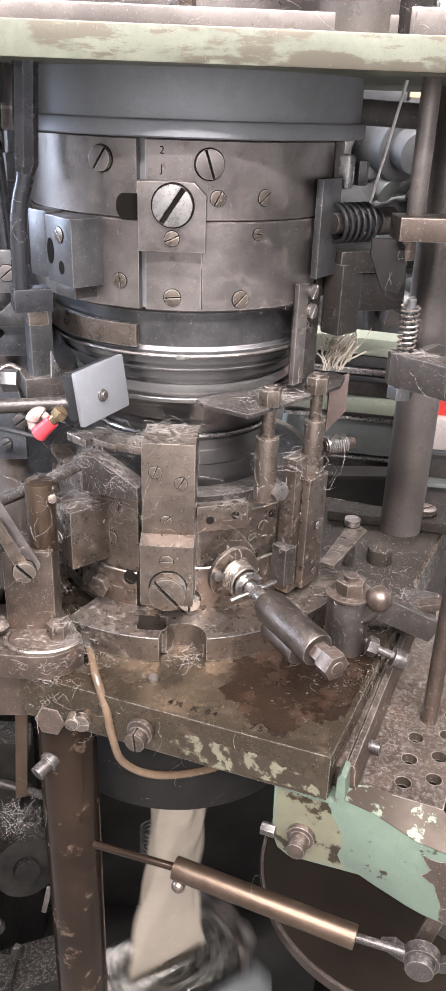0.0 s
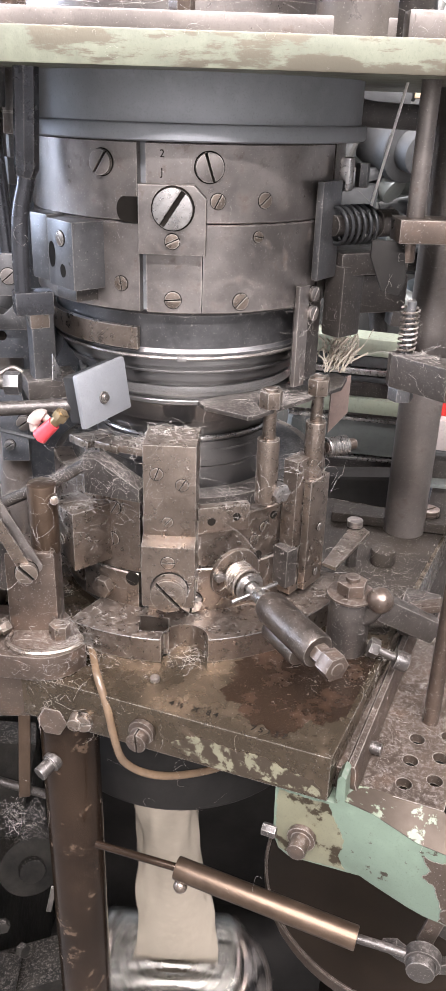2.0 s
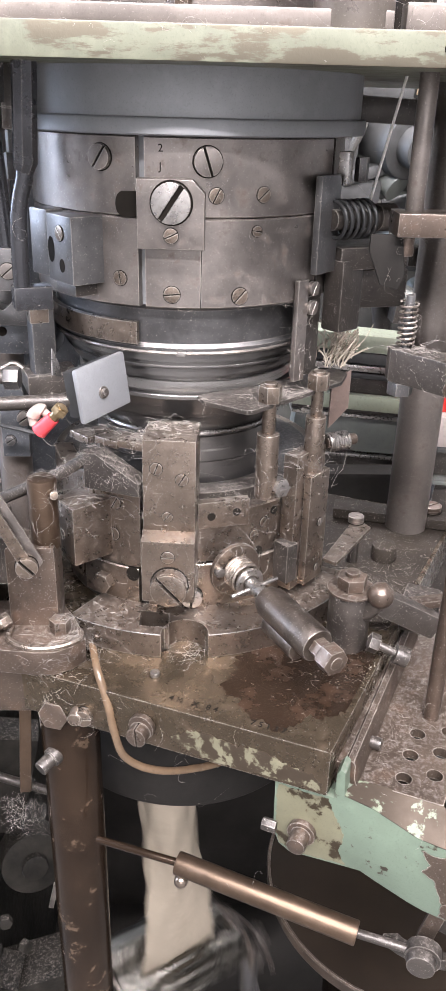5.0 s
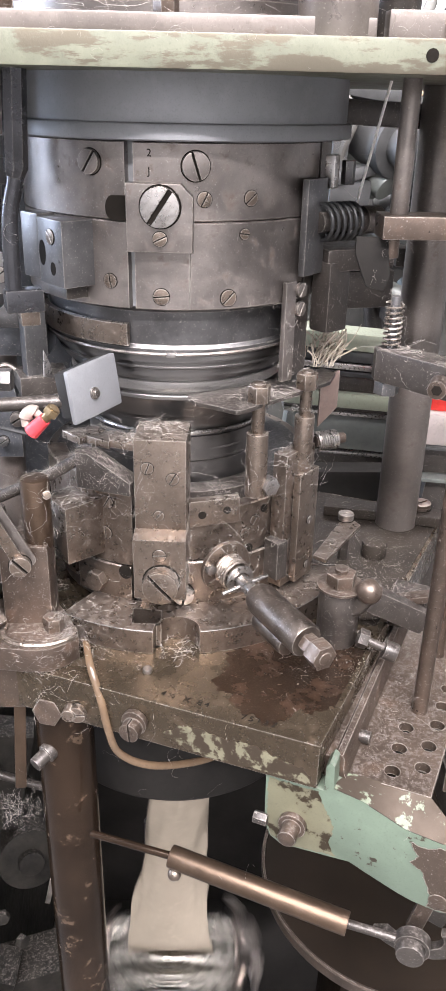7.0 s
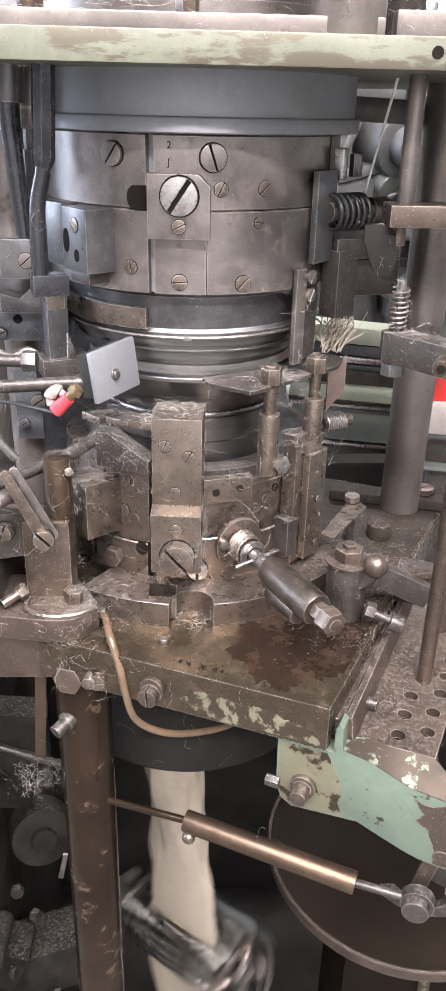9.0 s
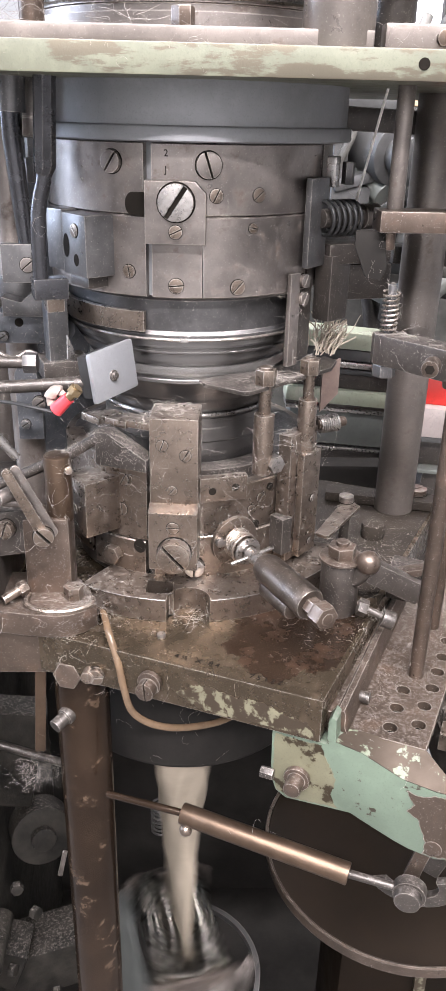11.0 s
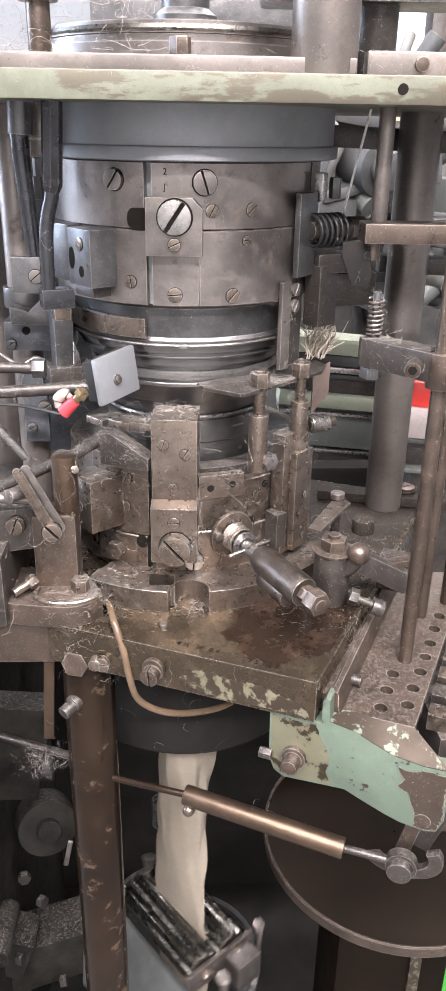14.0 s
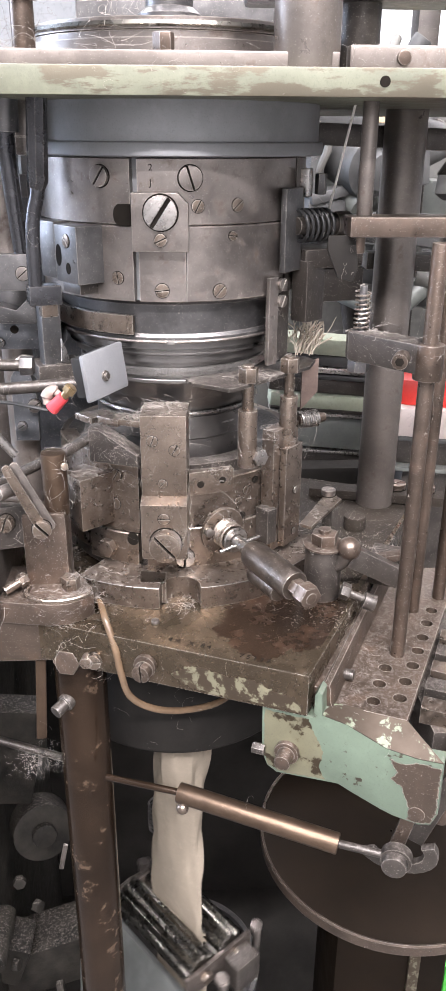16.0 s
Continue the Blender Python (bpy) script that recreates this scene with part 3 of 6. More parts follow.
ROD = thing("push_rod", "coppery telescopic push rod with clamp screw", "rod")
E0, E1, E2 = Vector((-0.052, -0.1445, -0.062)), Vector((-0.002, -0.166, -0.0575)), Vector((0.1, -0.2065, -0.0665))
bm = B()
cyl(bm, 0.0024, (E1 - E0).length + 0.01, facing(E0, E1 - E0), seg=20)
part("inner_rod", bm, RUSTY, ROD)
bm = B()
cyl(bm, 0.0069, (E2 - E1).length, facing(E1, E2 - E1), seg=32, bevel=0.0008)
part("outer_tube", bm, COPPER, ROD)

# ---- take-down rollers and cloth ----
TAKE = thing("take_down", "turning take-down frame with fluted chrome rollers", "rollers", m=pose(0, 0, -0.375))


def fluted(r, length, m, flutes=11):
    """A roller along local x with broad flat-topped ridges and rounded grooves."""
    bm = B()
    n = flutes * 10
    t = bmesh.new()
    rings = []
    groove = (0, 0, 0, 0, 0, 0.25, 0.8, 1.0, 0.8, 0.25)
    for x, cut in ((-length / 2, 0.001), (-length / 2 + 0.001, 0), (length / 2 - 0.001, 0), (length / 2, 0.001)):
        rings.append([t.verts.new((x, (r - cut - 0.0032 * groove[k % 10]) * math.cos(2 * math.pi * k / n), (r - cut - 0.0032 * groove[k % 10]) * math.sin(2 * math.pi * k / n))) for k in range(n)])
    for p, q in zip(rings, rings[1:]):
        for k in range(n):
            t.faces.new((p[k], p[(k + 1) % n], q[(k + 1) % n], q[k]))
    t.faces.new(rings[0][::-1]), t.faces.new(rings[-1])
    bmesh.ops.recalc_face_normals(t, faces=t.faces[:])
    absorb(bm, t, m)
    return bm


for y, turn in ((-0.0188, 0), (0.0188, 14)):
    part("roller", fluted(0.0178, 0.118, pose(0, y, -0.006, turn)), CHROME, TAKE, "fluted chrome roller")
for x in (-0.0615, 0.0615):
    bm = B()
    box(bm, 0.005, 0.082, 0.026, pose(x, 0, -0.010), 0.002)
    ep = part("end_plate", bm, OILBLACK, TAKE)
    for y in (-0.0188, 0.0188):
        bm = B()
        hexagon(bm, 0.0062, 0.005, pose(x + (0.0025 if x > 0 else -0.0025), y, -0.008) @ pose(0, 0, 0, 0, 90 if x > 0 else -90, 0))
        part("axle_nut", bm, CAMLOW, ep)
for x, y, z, r, h in ((-0.0665, -0.008, -0.02, 0.0155, 0.008), (-0.0665, 0.026, -0.026, 0.010, 0.010), (-0.07, -0.03, -0.03, 0.008, 0.012)):
    bm = B()
    cyl(bm, r, h, pose(x, y, z, 0, -90, 0), seg=28, bevel=0.0012)
    cyl(bm, r * 0.45, h + 0.005, pose(x, y, z, 0, -90, 0), seg=20, bevel=0.0008)
    part("gear_boss", bm, SHADOWY, TAKE, "round oily gear boss")
for x, y, z, tilt in ((0.079, -0.012, -0.004, 8), (-0.083, 0.02, -0.012, -10), (0.06, 0.052, -0.004, 4)):
    bm = B()
    cyl(bm, 0.0042, 0.032, pose(x, y, z - 0.03, 0, tilt, 0), seg=18)
    hexagon(bm, 0.0066, 0.006, pose(x, y, z - 0.002, 0, tilt, 0))
    part("adjuster_bolt", bm, CAM, TAKE, "bright upright adjuster bolt")
bm = B()
tube(bm, smooth_path([(-0.084, 0.04, -0.03), (-0.092, 0.005, -0.034), (-0.085, -0.035, -0.036), (-0.06, -0.062, -0.04), (-0.02, -0.078, -0.044)]), 0.0028, 10)
part("curved_lever", bm, OILBLACK, TAKE, "curved oily lever")
CLO = thing("knitted_tube", "cream white knitted tube hanging into the rollers", "fabric")


def cloth_tube(sections, n=40):
    """sections: (z, half width along x, half depth, shift x, twist, ripple)"""
    t = bmesh.new()
    rings = []
    for z, a, b, sx, tw, rp in sections:
        ring = []
        for k in range(n):
            p = 2 * math.pi * k / n
            wob = 1 + rp * math.sin(3 * p + z * 42) + rp * 0.8 * math.sin(6 * p - z * 70) + rp * 0.5 * math.sin(11 * p + z * 25)
            x, y = a * math.cos(p) * wob, b * math.sin(p) * wob
            c, s = math.cos(tw), math.sin(tw)
            ring.append(t.verts.new((x * c - y * s + sx, x * s + y * c, z)))
        rings.append(ring)
    for p, q in zip(rings, rings[1:]):
        for k in range(n):
            t.faces.new((p[k], p[(k + 1) % n], q[(k + 1) % n], q[k]))
    bmesh.ops.recalc_face_normals(t, faces=t.faces[:])
    return t


sec = []
for i in range(60):
    s = i / 59
    z = -0.06 - 0.32 * s
    a = 0.0225 + 0.0155 * s ** 1.6 + 0.0015 * math.sin(s * 9)
    b = 0.0165 * (1 - s ** 2.2) ** 1.2 + 0.006 * max(0, math.sin(s * 4.2)) * (1 - s) + 0.0016
    sec.append((z, a, b, 0.009 * (1 - s) + 0.003 * math.sin(s * 6), 0.35 * (1 - s), 0.085 * (1 - s * 0.5)))
part("cloth", cloth_tube(sec), CLOTH, CLO)
sec = []
for i in range(24):
    s = i / 23
    sec.append((-0.37 - 0.17 * s, 0.0375 - 0.006 * s, 0.0022 + 0.005 * s * (1 - s) * 4, 0.004 * math.sin(s * 5), 0.1, 0.04))
part("tail", cloth_tube(sec), CLOTH, CLO)
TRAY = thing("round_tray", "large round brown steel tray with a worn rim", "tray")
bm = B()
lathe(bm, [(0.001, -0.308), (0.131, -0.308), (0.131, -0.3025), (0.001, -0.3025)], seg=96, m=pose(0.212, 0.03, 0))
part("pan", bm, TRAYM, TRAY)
bm = B()
lathe(bm, [(0.1312, -0.312), (0.1338, -0.312), (0.1345, -0.301), (0.1335, -0.2992), (0.1312, -0.3005)], seg=96, m=pose(0.212, 0.03, 0))
part("rim", bm, BROWN, TRAY, "worn brown rim")

# ---- green bracket with drilled shelf ----
GP = pose(0.0835, -0.2, 0.0, 0, 0, -24)
BRK = thing("side_bracket", "chipped green painted cast bracket with drilled shelf", "bracket")
bm = B()
face = [(-0.036, 0.0275), (-0.0035, 0.0275), (-0.0035, 0.044), (-0.0015, 0.0475), (0.0012, 0.0455), (0.002, 0.031), (0.017, 0.0285), (0.029, 0.0235), (0.041, 0.0185), (0.06, 0.0165), (0.0748, 0.0175),
        (0.0752, -0.021), (0.072, -0.03), (0.065, -0.0325), (0.05, -0.031), (0.0412, -0.0285), (0.0227, -0.0214), (0.0143, -0.0178), (-0.0252, -0.0215), (-0.0318, -0.0175), (-0.0355, -0.008)]
prism(bm, face, 0.012, GP @ pose(0, 0.012, 0) @ OUT, 0.0012)
part("front_web", bm, GREEN, BRK, "chipped green web")
rw = random.Random(5)


def ragged(outline, wob, step=0.0014):
    """The outline with its sides broken into uneven short runs."""
    out = []
    for (x0, z0), (x1, z1) in zip(outline, outline[1:] + outline[:1]):
        n = max(1, int(math.hypot(x1 - x0, z1 - z0) / step))
        for k in range(n):
            out.append((x0 + (x1 - x0) * k / n + rw.uniform(-wob, wob), z0 + (z1 - z0) * k / n + rw.uniform(-wob, wob)))
    return out


bm = B()
prism(bm, ragged([(-0.0885, 0.0385), (-0.076, 0.0475), (-0.066, 0.0478), (-0.05, 0.046), (-0.034, 0.0465), (-0.02, 0.042), (-0.008, 0.0405), (-0.004, 0.036), (-0.004, 0.0305), (-0.02, 0.031), (-0.045, 0.0305), (-0.07, 0.031), (-0.08, 0.033)], 0.0009),
      0.0003, BP @ pose(0, 0.0001, 0) @ OUT, 0)
part("paint_remnant", bm, REMNANT, BASEP, "remnants of cream green paint on the front face")
bm = B()
prism(bm, ragged([(0.044, 0.0115), (0.052, 0.010), (0.060, 0.0135), (0.0738, 0.0135), (0.0742, -0.0205), (0.0715, -0.028), (0.066, -0.031), (0.058, -0.030), (0.0585, -0.022), (0.055, -0.013), (0.052, -0.006), (0.046, -0.0035), (0.049, 0.003)], 0.0007), 0.0003, GP @ pose(0, 0.0001, 0) @ OUT, 0)
part("bare_patch", bm, SHELFM, BRK, "bare brown metal where paint flaked off")
bm = B()
prism(bm, ragged([(-0.034, 0.0255), (-0.006, 0.0255), (-0.002, 0.016), (0.004, 0.004), (0.002, -0.008), (0.006, -0.0165), (-0.024, -0.0195), (-0.0305, -0.0165), (-0.034, -0.007)], 0.0006), 0.0003, GP @ pose(0, 0.0001, 0) @ OUT, 0)
part("grimy_patch", bm, OLIVE, BRK, "oil-stained olive paint")
bm = B()
holes = [(0.119, -0.1876), (0.1362, -0.1855), (0.1267, -0.1703), (0.1439, -0.1687), (0.1346, -0.1534), (0.1532, -0.1517), (0.1609, -0.1351), (0.1687, -0.1191), (0.1766, -0.1013), (0.185, -0.0843), (0.1525, -0.1215)]
drilled(bm, [(0.0905, -0.1875), (0.1353, -0.2066), (0.205, -0.063), (0.215, -0.02), (0.160, -0.02)], holes, 0.006, pose(0, 0, 0.0302), 0.0043)
part("shelf", bm, SHELFM, BRK, "worn brown drilled shelf")
bm = B()
low = [(0.002, 0.0312), (0.017, 0.0287), (0.029, 0.0237), (0.041, 0.0187), (0.06, 0.0167), (0.0748, 0.0177)]
high = [(0.002, 0.0302), (0.014, 0.0302), (0.024, 0.0302), (0.034, 0.0302), (0.043, 0.0302), (0.0495, 0.0302)]
top = [[bm.verts.new(GP @ Vector((x, -0.0002, z + 0.0002))) for x, z in low], [bm.verts.new(GP @ Vector((x, 0.0155, z + 0.0001))) for x, z in high]]
bot = [[bm.verts.new(GP @ Vector((x, 0.002, z - 0.004))) for x, z in low], [bm.verts.new(GP @ Vector((x, 0.0155, z - 0.006))) for x, z in high]]
for i in range(5):
    bm.faces.new((top[0][i], top[0][i + 1], top[1][i + 1], top[1][i])), bm.faces.new((bot[0][i], bot[1][i], bot[1][i + 1], bot[0][i + 1]))
    bm.faces.new((top[0][i], bot[0][i], bot[0][i + 1], top[0][i + 1]))
bm.faces.new((top[0][5], bot[0][5], bot[1][5], top[1][5]))
bmesh.ops.recalc_face_normals(bm, faces=bm.faces[:])
part("apron", bm, APRON, BRK, "sloping cream green apron")
bm = B()
prism(bm, [(-0.0085, 0.0), (0.0055, 0.0), (0.0032, 0.006), (0.0028, 0.0155), (0.0016, 0.0175), (-0.0018, 0.0175), (-0.0032, 0.0155), (-0.0085, 0.0145)], 0.185, pose(0.0835, -0.2, 0.028) @ pose(0, 0, 0, 0, 0, -25.5) @ pose(0.001, 0.195, 0) @ OUT, 0.0008)
part("rib", bm, SHELFM, BRK, "worn raised rib")
bm = B()
cyl(bm, 0.0078, 0.004, GP @ pose(-0.0185, 0.0005, -0.002) @ OUT, seg=28)
cyl(bm, 0.0052, 0.0135, GP @ pose(-0.0185, 0.0005, -0.002) @ OUT, seg=28, bevel=0.0012)
part("pivot_pin", bm, BROWN, BRK, "worn steel pivot pin")
bm = B()
cyl(bm, 0.0052, 0.0012, GP @ pose(0.063, 0.0005, -0.0243) @ OUT, seg=28)
part("plug", bm, BROWN, BRK)
bm = B()
hexagon(bm, 0.0036, 0.008, pose(0.0455, -0.185, -0.0045, 0, 90, -24))
part("side_bolt", bm, SHADOWY, BRK)
bm = B()
cyl(bm, 0.0035, 0.008, pose(0.1035, -0.163, 0.034, 0, 90, -24), seg=20)
part("stop_pin", bm, SHADOWY, BRK)

# ---- rods, arms and rear column ----
for x, y, z1, tone in ((0.146, -0.1385, 0.296, BROWN), (0.171, -0.0832, 0.366, BROWN), (0.1955, -0.0655, 0.366, BROWN)):
    bm = B()
    cyl(bm, 0.0047, z1 - 0.026, pose(x, y, 0.026), seg=24)
    solo("guide_rod", bm, tone, "slim upright brown steel rod standing in a drilled shelf", "rod", "guide rods")
ARM = thing("rod_arm", "dusty dark steel arm clamped to an upright rod", "arm")
bm = B()
cyl(bm, 0.0085, 0.021, pose(0.146, -0.1385, 0.2197), seg=36, bevel=0.001)
part("collar", bm, BROWN, ARM)
bm = B()
prism(bm, [(-0.004, -0.009), (0.047, -0.0075), (0.050, 0.004), (0.045, 0.0085), (-0.004, 0.0085)], 0.0175, pose(0.142, -0.133, 0.2232, 0, 0, 132), 0.0014)
part("bar", bm, SHADOWY, ARM)
bm = B()
cyl(bm, 0.0046, 0.012, pose(0.1305, -0.139, 0.2330) @ pose(0, 0, 0, 90, 0, -22), seg=24)
sk = part("clamp_screw", bm, BROWN, ARM, "socket head screw")
# Socket shade painted as a near-black hexagon.
bm = B()
hexagon(bm, 0.0026, 0.0003, pose(0.1305, -0.139, 0.2330) @ pose(0, 0, 0, 90, 0, -22) @ pose(0, 0, 0.012), 0)
part("socket", bm, INK_SHADE, sk)
bm = B()
cyl(bm, 0.0024, 0.052, pose(0.1135, -0.102, 0.2155), seg=16)
part("stud", bm, BLACK, ARM)
bm = B()
tube(bm, coil(0.0044, 0.0027, 8.5, pose(0.1135, -0.102, 0.2412)), 0.0006, 6)
part("spring", bm, CAMLOW, ARM, "small coil spring")
bm = B()
hexagon(bm, 0.0068, 0.007, pose(0.1135, -0.102, 0.2155))
part("nut", bm, BLACK, ARM)
bm = B()
cyl(bm, 0.0155, 0.325, pose(0.1695, 0.05, 0.042), seg=40)
solo("rear_column", bm, POSTM, "upright brown steel column behind the cylinder", "column")
UARM = thing("pin_holder", "long horizontal steel arm holding an upright pin", "arm")
bm = B()
box(bm, 0.15, 0.022, 0.0112, pose(0.178, -0.092, 0.3005), 0.001)
part("bar", bm, BROWN, UARM)
bm = B()
cyl(bm, 0.0046, 0.062, pose(0.113, -0.09, 0.306), seg=24)
part("pin", bm, POSTM, UARM)
bm = B()
cyl(bm, 0.0038, 0.010, pose(0.1105, -0.093, 0.285), seg=20)
part("pin_end", bm, BROWN, UARM)
bm = B()
prism(bm, [(-0.0085, 0.0), (0.0075, 0.0), (0.0105, -0.019), (0.0078, -0.027), (-0.0015, -0.0245), (-0.0085, -0.008)], 0.0025, pose(0.1, -0.094, 0.2953) @ OUT, 0.0005)
part("trip_flag", bm, NEAR_BLACK, UARM, "dark bent trip flag")
for z0, z1, x0 in ((0.337, 0.3525, 0.09), (0.2455, 0.2585, 0.152)):
    bm = B()
    box(bm, 0.35, 0.02, z1 - z0, pose(x0 + 0.175, 0.078, (z0 + z1) / 2, 0, 2.2, 0), 0.001)
    solo("rear_bar", bm, SHADOWY, "flat dark steel bar crossing behind the column", "bar", "rear bars")
bm = B()
box(bm, 0.115, 0.018, 0.008, pose(0.172, 0.055, 0.0635, 0, 0, -14), 0.001)
rl = solo("rear_lever", bm, FILMDARK, "dusty flat lever lying on the base plate", "lever")
for x, y in ((0.1905, 0.058), (0.214, 0.050)):
    bm = B()
    slot_head(bm, 0.008, 0.005, 30, pose(x, y, 0.0675))
    part("screw", bm, BROWN, rl)
bm = B()
cyl(bm, 0.009, 0.012, pose(0.142, -0.002, 0.058), seg=28, bevel=0.002)
solo("base_stud", bm, FILMDARK, "rounded dark stud standing on the base plate", "stud")

# ---- upper right spring unit ----
SPR = thing("spring_plunger", "black spring plunger unit with coil spring", "plunger")
bm = B()
box(bm, 0.020, 0.004, 0.05, at(-38, 0.0945, 0.2945), 0.0006)
part("side_plate", bm, BLACK, SPR)
PX = facing((0.0775, -0.058, 0.297), (0.85, 0.5, 0.0))
bm = B()
tube(bm, coil(0.0095, 0.0042, 6, PX), 0.0011, 8)
part("spring", bm, RUBBER, SPR, "black coil spring")
bm = B()
cyl(bm, 0.0055, 0.044, PX, seg=24)
part("shaft", bm, SHADOWY, SPR)
bm = B()
cyl(bm, 0.0075, 0.012, PX @ pose(0, 0, 0.03), seg=24)
part("collar", bm, SHADOWY, SPR)
bm = B()
box(bm, 0.044, 0.03, 0.013, pose(0.1, -0.034, 0.276, 0, 0, 20), 0.003)
part("carrier", bm, SHADOWY, SPR)
bm = B()
box(bm, 0.040, 0.02, 0.022, pose(0.106, -0.03, 0.2575, 0, 0, 15), 0.002)
part("lower_block", bm, SHADOWY, SPR)
bm = B()
box(bm, 0.018, 0.014, 0.04, pose(0.0885, -0.046, 0.2555, 0, 0, 40), 0.002)
part("foot", bm, SHADOWY, SPR)
STR = thing("guide_strip", "narrow upright steel strip with two slotted screws", "strip")
bm = B()
box(bm, 0.0085, 0.003, 0.056, at(-47, 0.092, 0.239), 0.0005)
STP = part("strip", bm, CAM, STR)
for z in (0.262, 0.2515):
    bm = B()
    slot_head(bm, 0.004, 0.003, 60, at(-42.5, 0.0925, z) @ OUT)
    part("screw", bm, CAM, STP)
bm = B()
box(bm, 0.02, 0.006, 0.05, at(-38, 0.086, 0.236), 0.0006)
part("backing", bm, SHADOWY, STR)
bm = B()
tube(bm, [(0.1185, -0.03, 0.378), (0.1156, -0.03, 0.3667), (0.1019, -0.03, 0.3017)], 0.0008, 6)
solo("yarn", bm, CORD, "taut white yarn running down to the needles", "yarn")
bm = B()
box(bm, 0.008, 0.006, 0.017, at(-28, 0.096, 0.322), 0.001)
tagged(part("lug_bolt", bm, BRIGHT, UPPER), "")

# ---- guide plate on pillars ----
PLT = thing("guide_plate", "lint-covered dark guide plate bolted on two pillars", "plate")
bm = B()
prism(bm, [(0.0068, -0.0777), (0.0105, -0.0865), (0.0335, -0.1015), (0.0375, -0.1), (0.0924, -0.0475), (0.0985, -0.03), (0.0922, -0.0185), (0.039, -0.0591), (0.0173, -0.0701)], 0.0028, pose(0, 0, 0.2018), 0.0007)
part("plate", bm, SHADOWY, PLT)
for x, y, z0, z1, r in ((0.0468, -0.086, 0.147, 0.186, 0.0064), (0.0765, -0.062, 0.150, 0.188, 0.0060)):
    bm = B()
    cyl(bm, r, z1 - z0, pose(x, y, z0), seg=32, bevel=0.0006)
    part("pillar", bm, CAMLOW, PLT, "round steel pillar")
    bm = B()
    cyl(bm, r * 0.6, 0.2155 - z1, pose(x, y, z1), seg=20)
    part("stud", bm, CAMLOW, PLT)
    bm = B()
    hexagon(bm, 0.0066, 0.0095, pose(x, y, 0.2046, 0, 0, 12))
    part("nut", bm, CAMLOW, PLT)
bm = B()
hexagon(bm, 0.0058, 0.008, at(-58, 0.0985, 0.1535) @ OUT)
part("side_bolt", bm, BRIGHT, PLT)
SLD = thing("slide_guide", "upright rectangular steel slide guide beside the cam box", "guide")
bm = B()
box(bm, 0.021, 0.005, 0.074, at(-39, 0.1025, 0.1165), 0.0006)
part("cover", bm, CAMLOW, SLD)
bm = B()
box(bm, 0.030, 0.010, 0.09, at(-40.5, 0.0945, 0.122), 0.0006)
part("body", bm, CAMLOW, SLD)
bm = B()
box(bm, 0.009, 0.012, 0.026, at(-50.5, 0.0975, 0.0985), 0.0008)
part("side_block", bm, SHADOWY, SLD)
for z in (0.088, 0.12):
    bm = B()
    slot_head(bm, 0.0026, 0.0008, 80, at(-38, 0.1053, z) @ OUT)
    part("screw", bm, CAM, SLD)
SS = thing("side_spring", "small coil spring on a screw beside the pillars", "spring")
PX = facing((0.086, -0.05, 0.1665), (0.9, 0.35, 0.0))
bm = B()
tube(bm, coil(0.0055, 0.0016, 9, PX), 0.0007, 6)
part("spring", bm, BRIGHT, SS)
bm = B()
cyl(bm, 0.0035, 0.02, PX, seg=16)
part("screw", bm, BROWN, SS)
SPL = thing("splash_plate", "bent brownish sheet plate behind the pillars", "plate")
bm = B()
prism(bm, [(0, 0), (0.014, 0.012), (0.014, 0.037), (0.0, 0.033)], 0.0016, pose(0.0905, -0.02, 0.165, 90, 0, 25), 0.0003)
part("sheet", bm, PINKISH, SPL)
FLP = thing("flat_lever", "flat steel lever fixed with a slotted screw", "lever")
bm = B()
prism(bm, [(-0.006, -0.03), (0.004, -0.032), (0.0085, 0.026), (0.0, 0.032), (-0.006, 0.026)], 0.0028, pose(0.108, -0.033, 0.087, 0, 0, -28), 0.0006)
part("lever", bm, CAMLOW, FLP)
bm = B()
slot_head(bm, 0.0055, 0.005, 20, pose(0.1185, -0.006, 0.0898))
part("screw", bm, CAM, FLP)
bm = B()
cyl(bm, 0.004, 0.03, pose(0.1185, -0.006, 0.058), seg=16)
part("post", bm, SHADOWY, FLP)

# ---- adjusting plunger ----
ADJ = thing("adjusting_plunger", "oily steel adjusting plunger with spring and hex end", "plunger")
AX = facing((0.0293, -0.0956, 0.105), (0.49, -0.871, -0.045))
bm = B()
cyl(bm, 0.0163, 0.003, AX @ pose(0, 0, 0.0), seg=48, bevel=0.0006)
FLG = part("flange", bm, CAMLOW, ADJ, "round steel flange")
bm = B()
cyl(bm, 0.0032, 0.004, AX @ pose(-0.0125, 0.003, 0.003), seg=18, bevel=0.0008)
part("flange_screw", bm, BRIGHT, FLG)
bm = B()
tube(bm, coil(0.0088, 0.0022, 5, AX @ pose(0, 0, 0.004)), 0.0011, 8)
part("spring", bm, CAMLOW, ADJ, "steel coil spring")
bm = B()
cyl(bm, 0.0068, 0.016, AX @ pose(0, 0, 0.002), seg=28, bevel=0.0012)
part("sleeve", bm, CAMLOW, ADJ)
bm = B()
lathe(bm, [(0.005, 0.0165), (0.0085, 0.0165), (0.009, 0.0178), (0.0085, 0.019), (0.005, 0.019)], seg=40, m=AX)
part("washer", bm, BRIGHT, ADJ)
bm = B()
cyl(bm, 0.0042, 0.03, AX @ pose(0, 0, 0.012), seg=24)
part("neck", bm, BRIGHT, ADJ)
bm = B()
cyl(bm, 0.0013, 0.031, AX @ pose(0, 0, 0.0235) @ facing((-0.0155, -0.002, 0), (1, 0.12, 0)), seg=12)
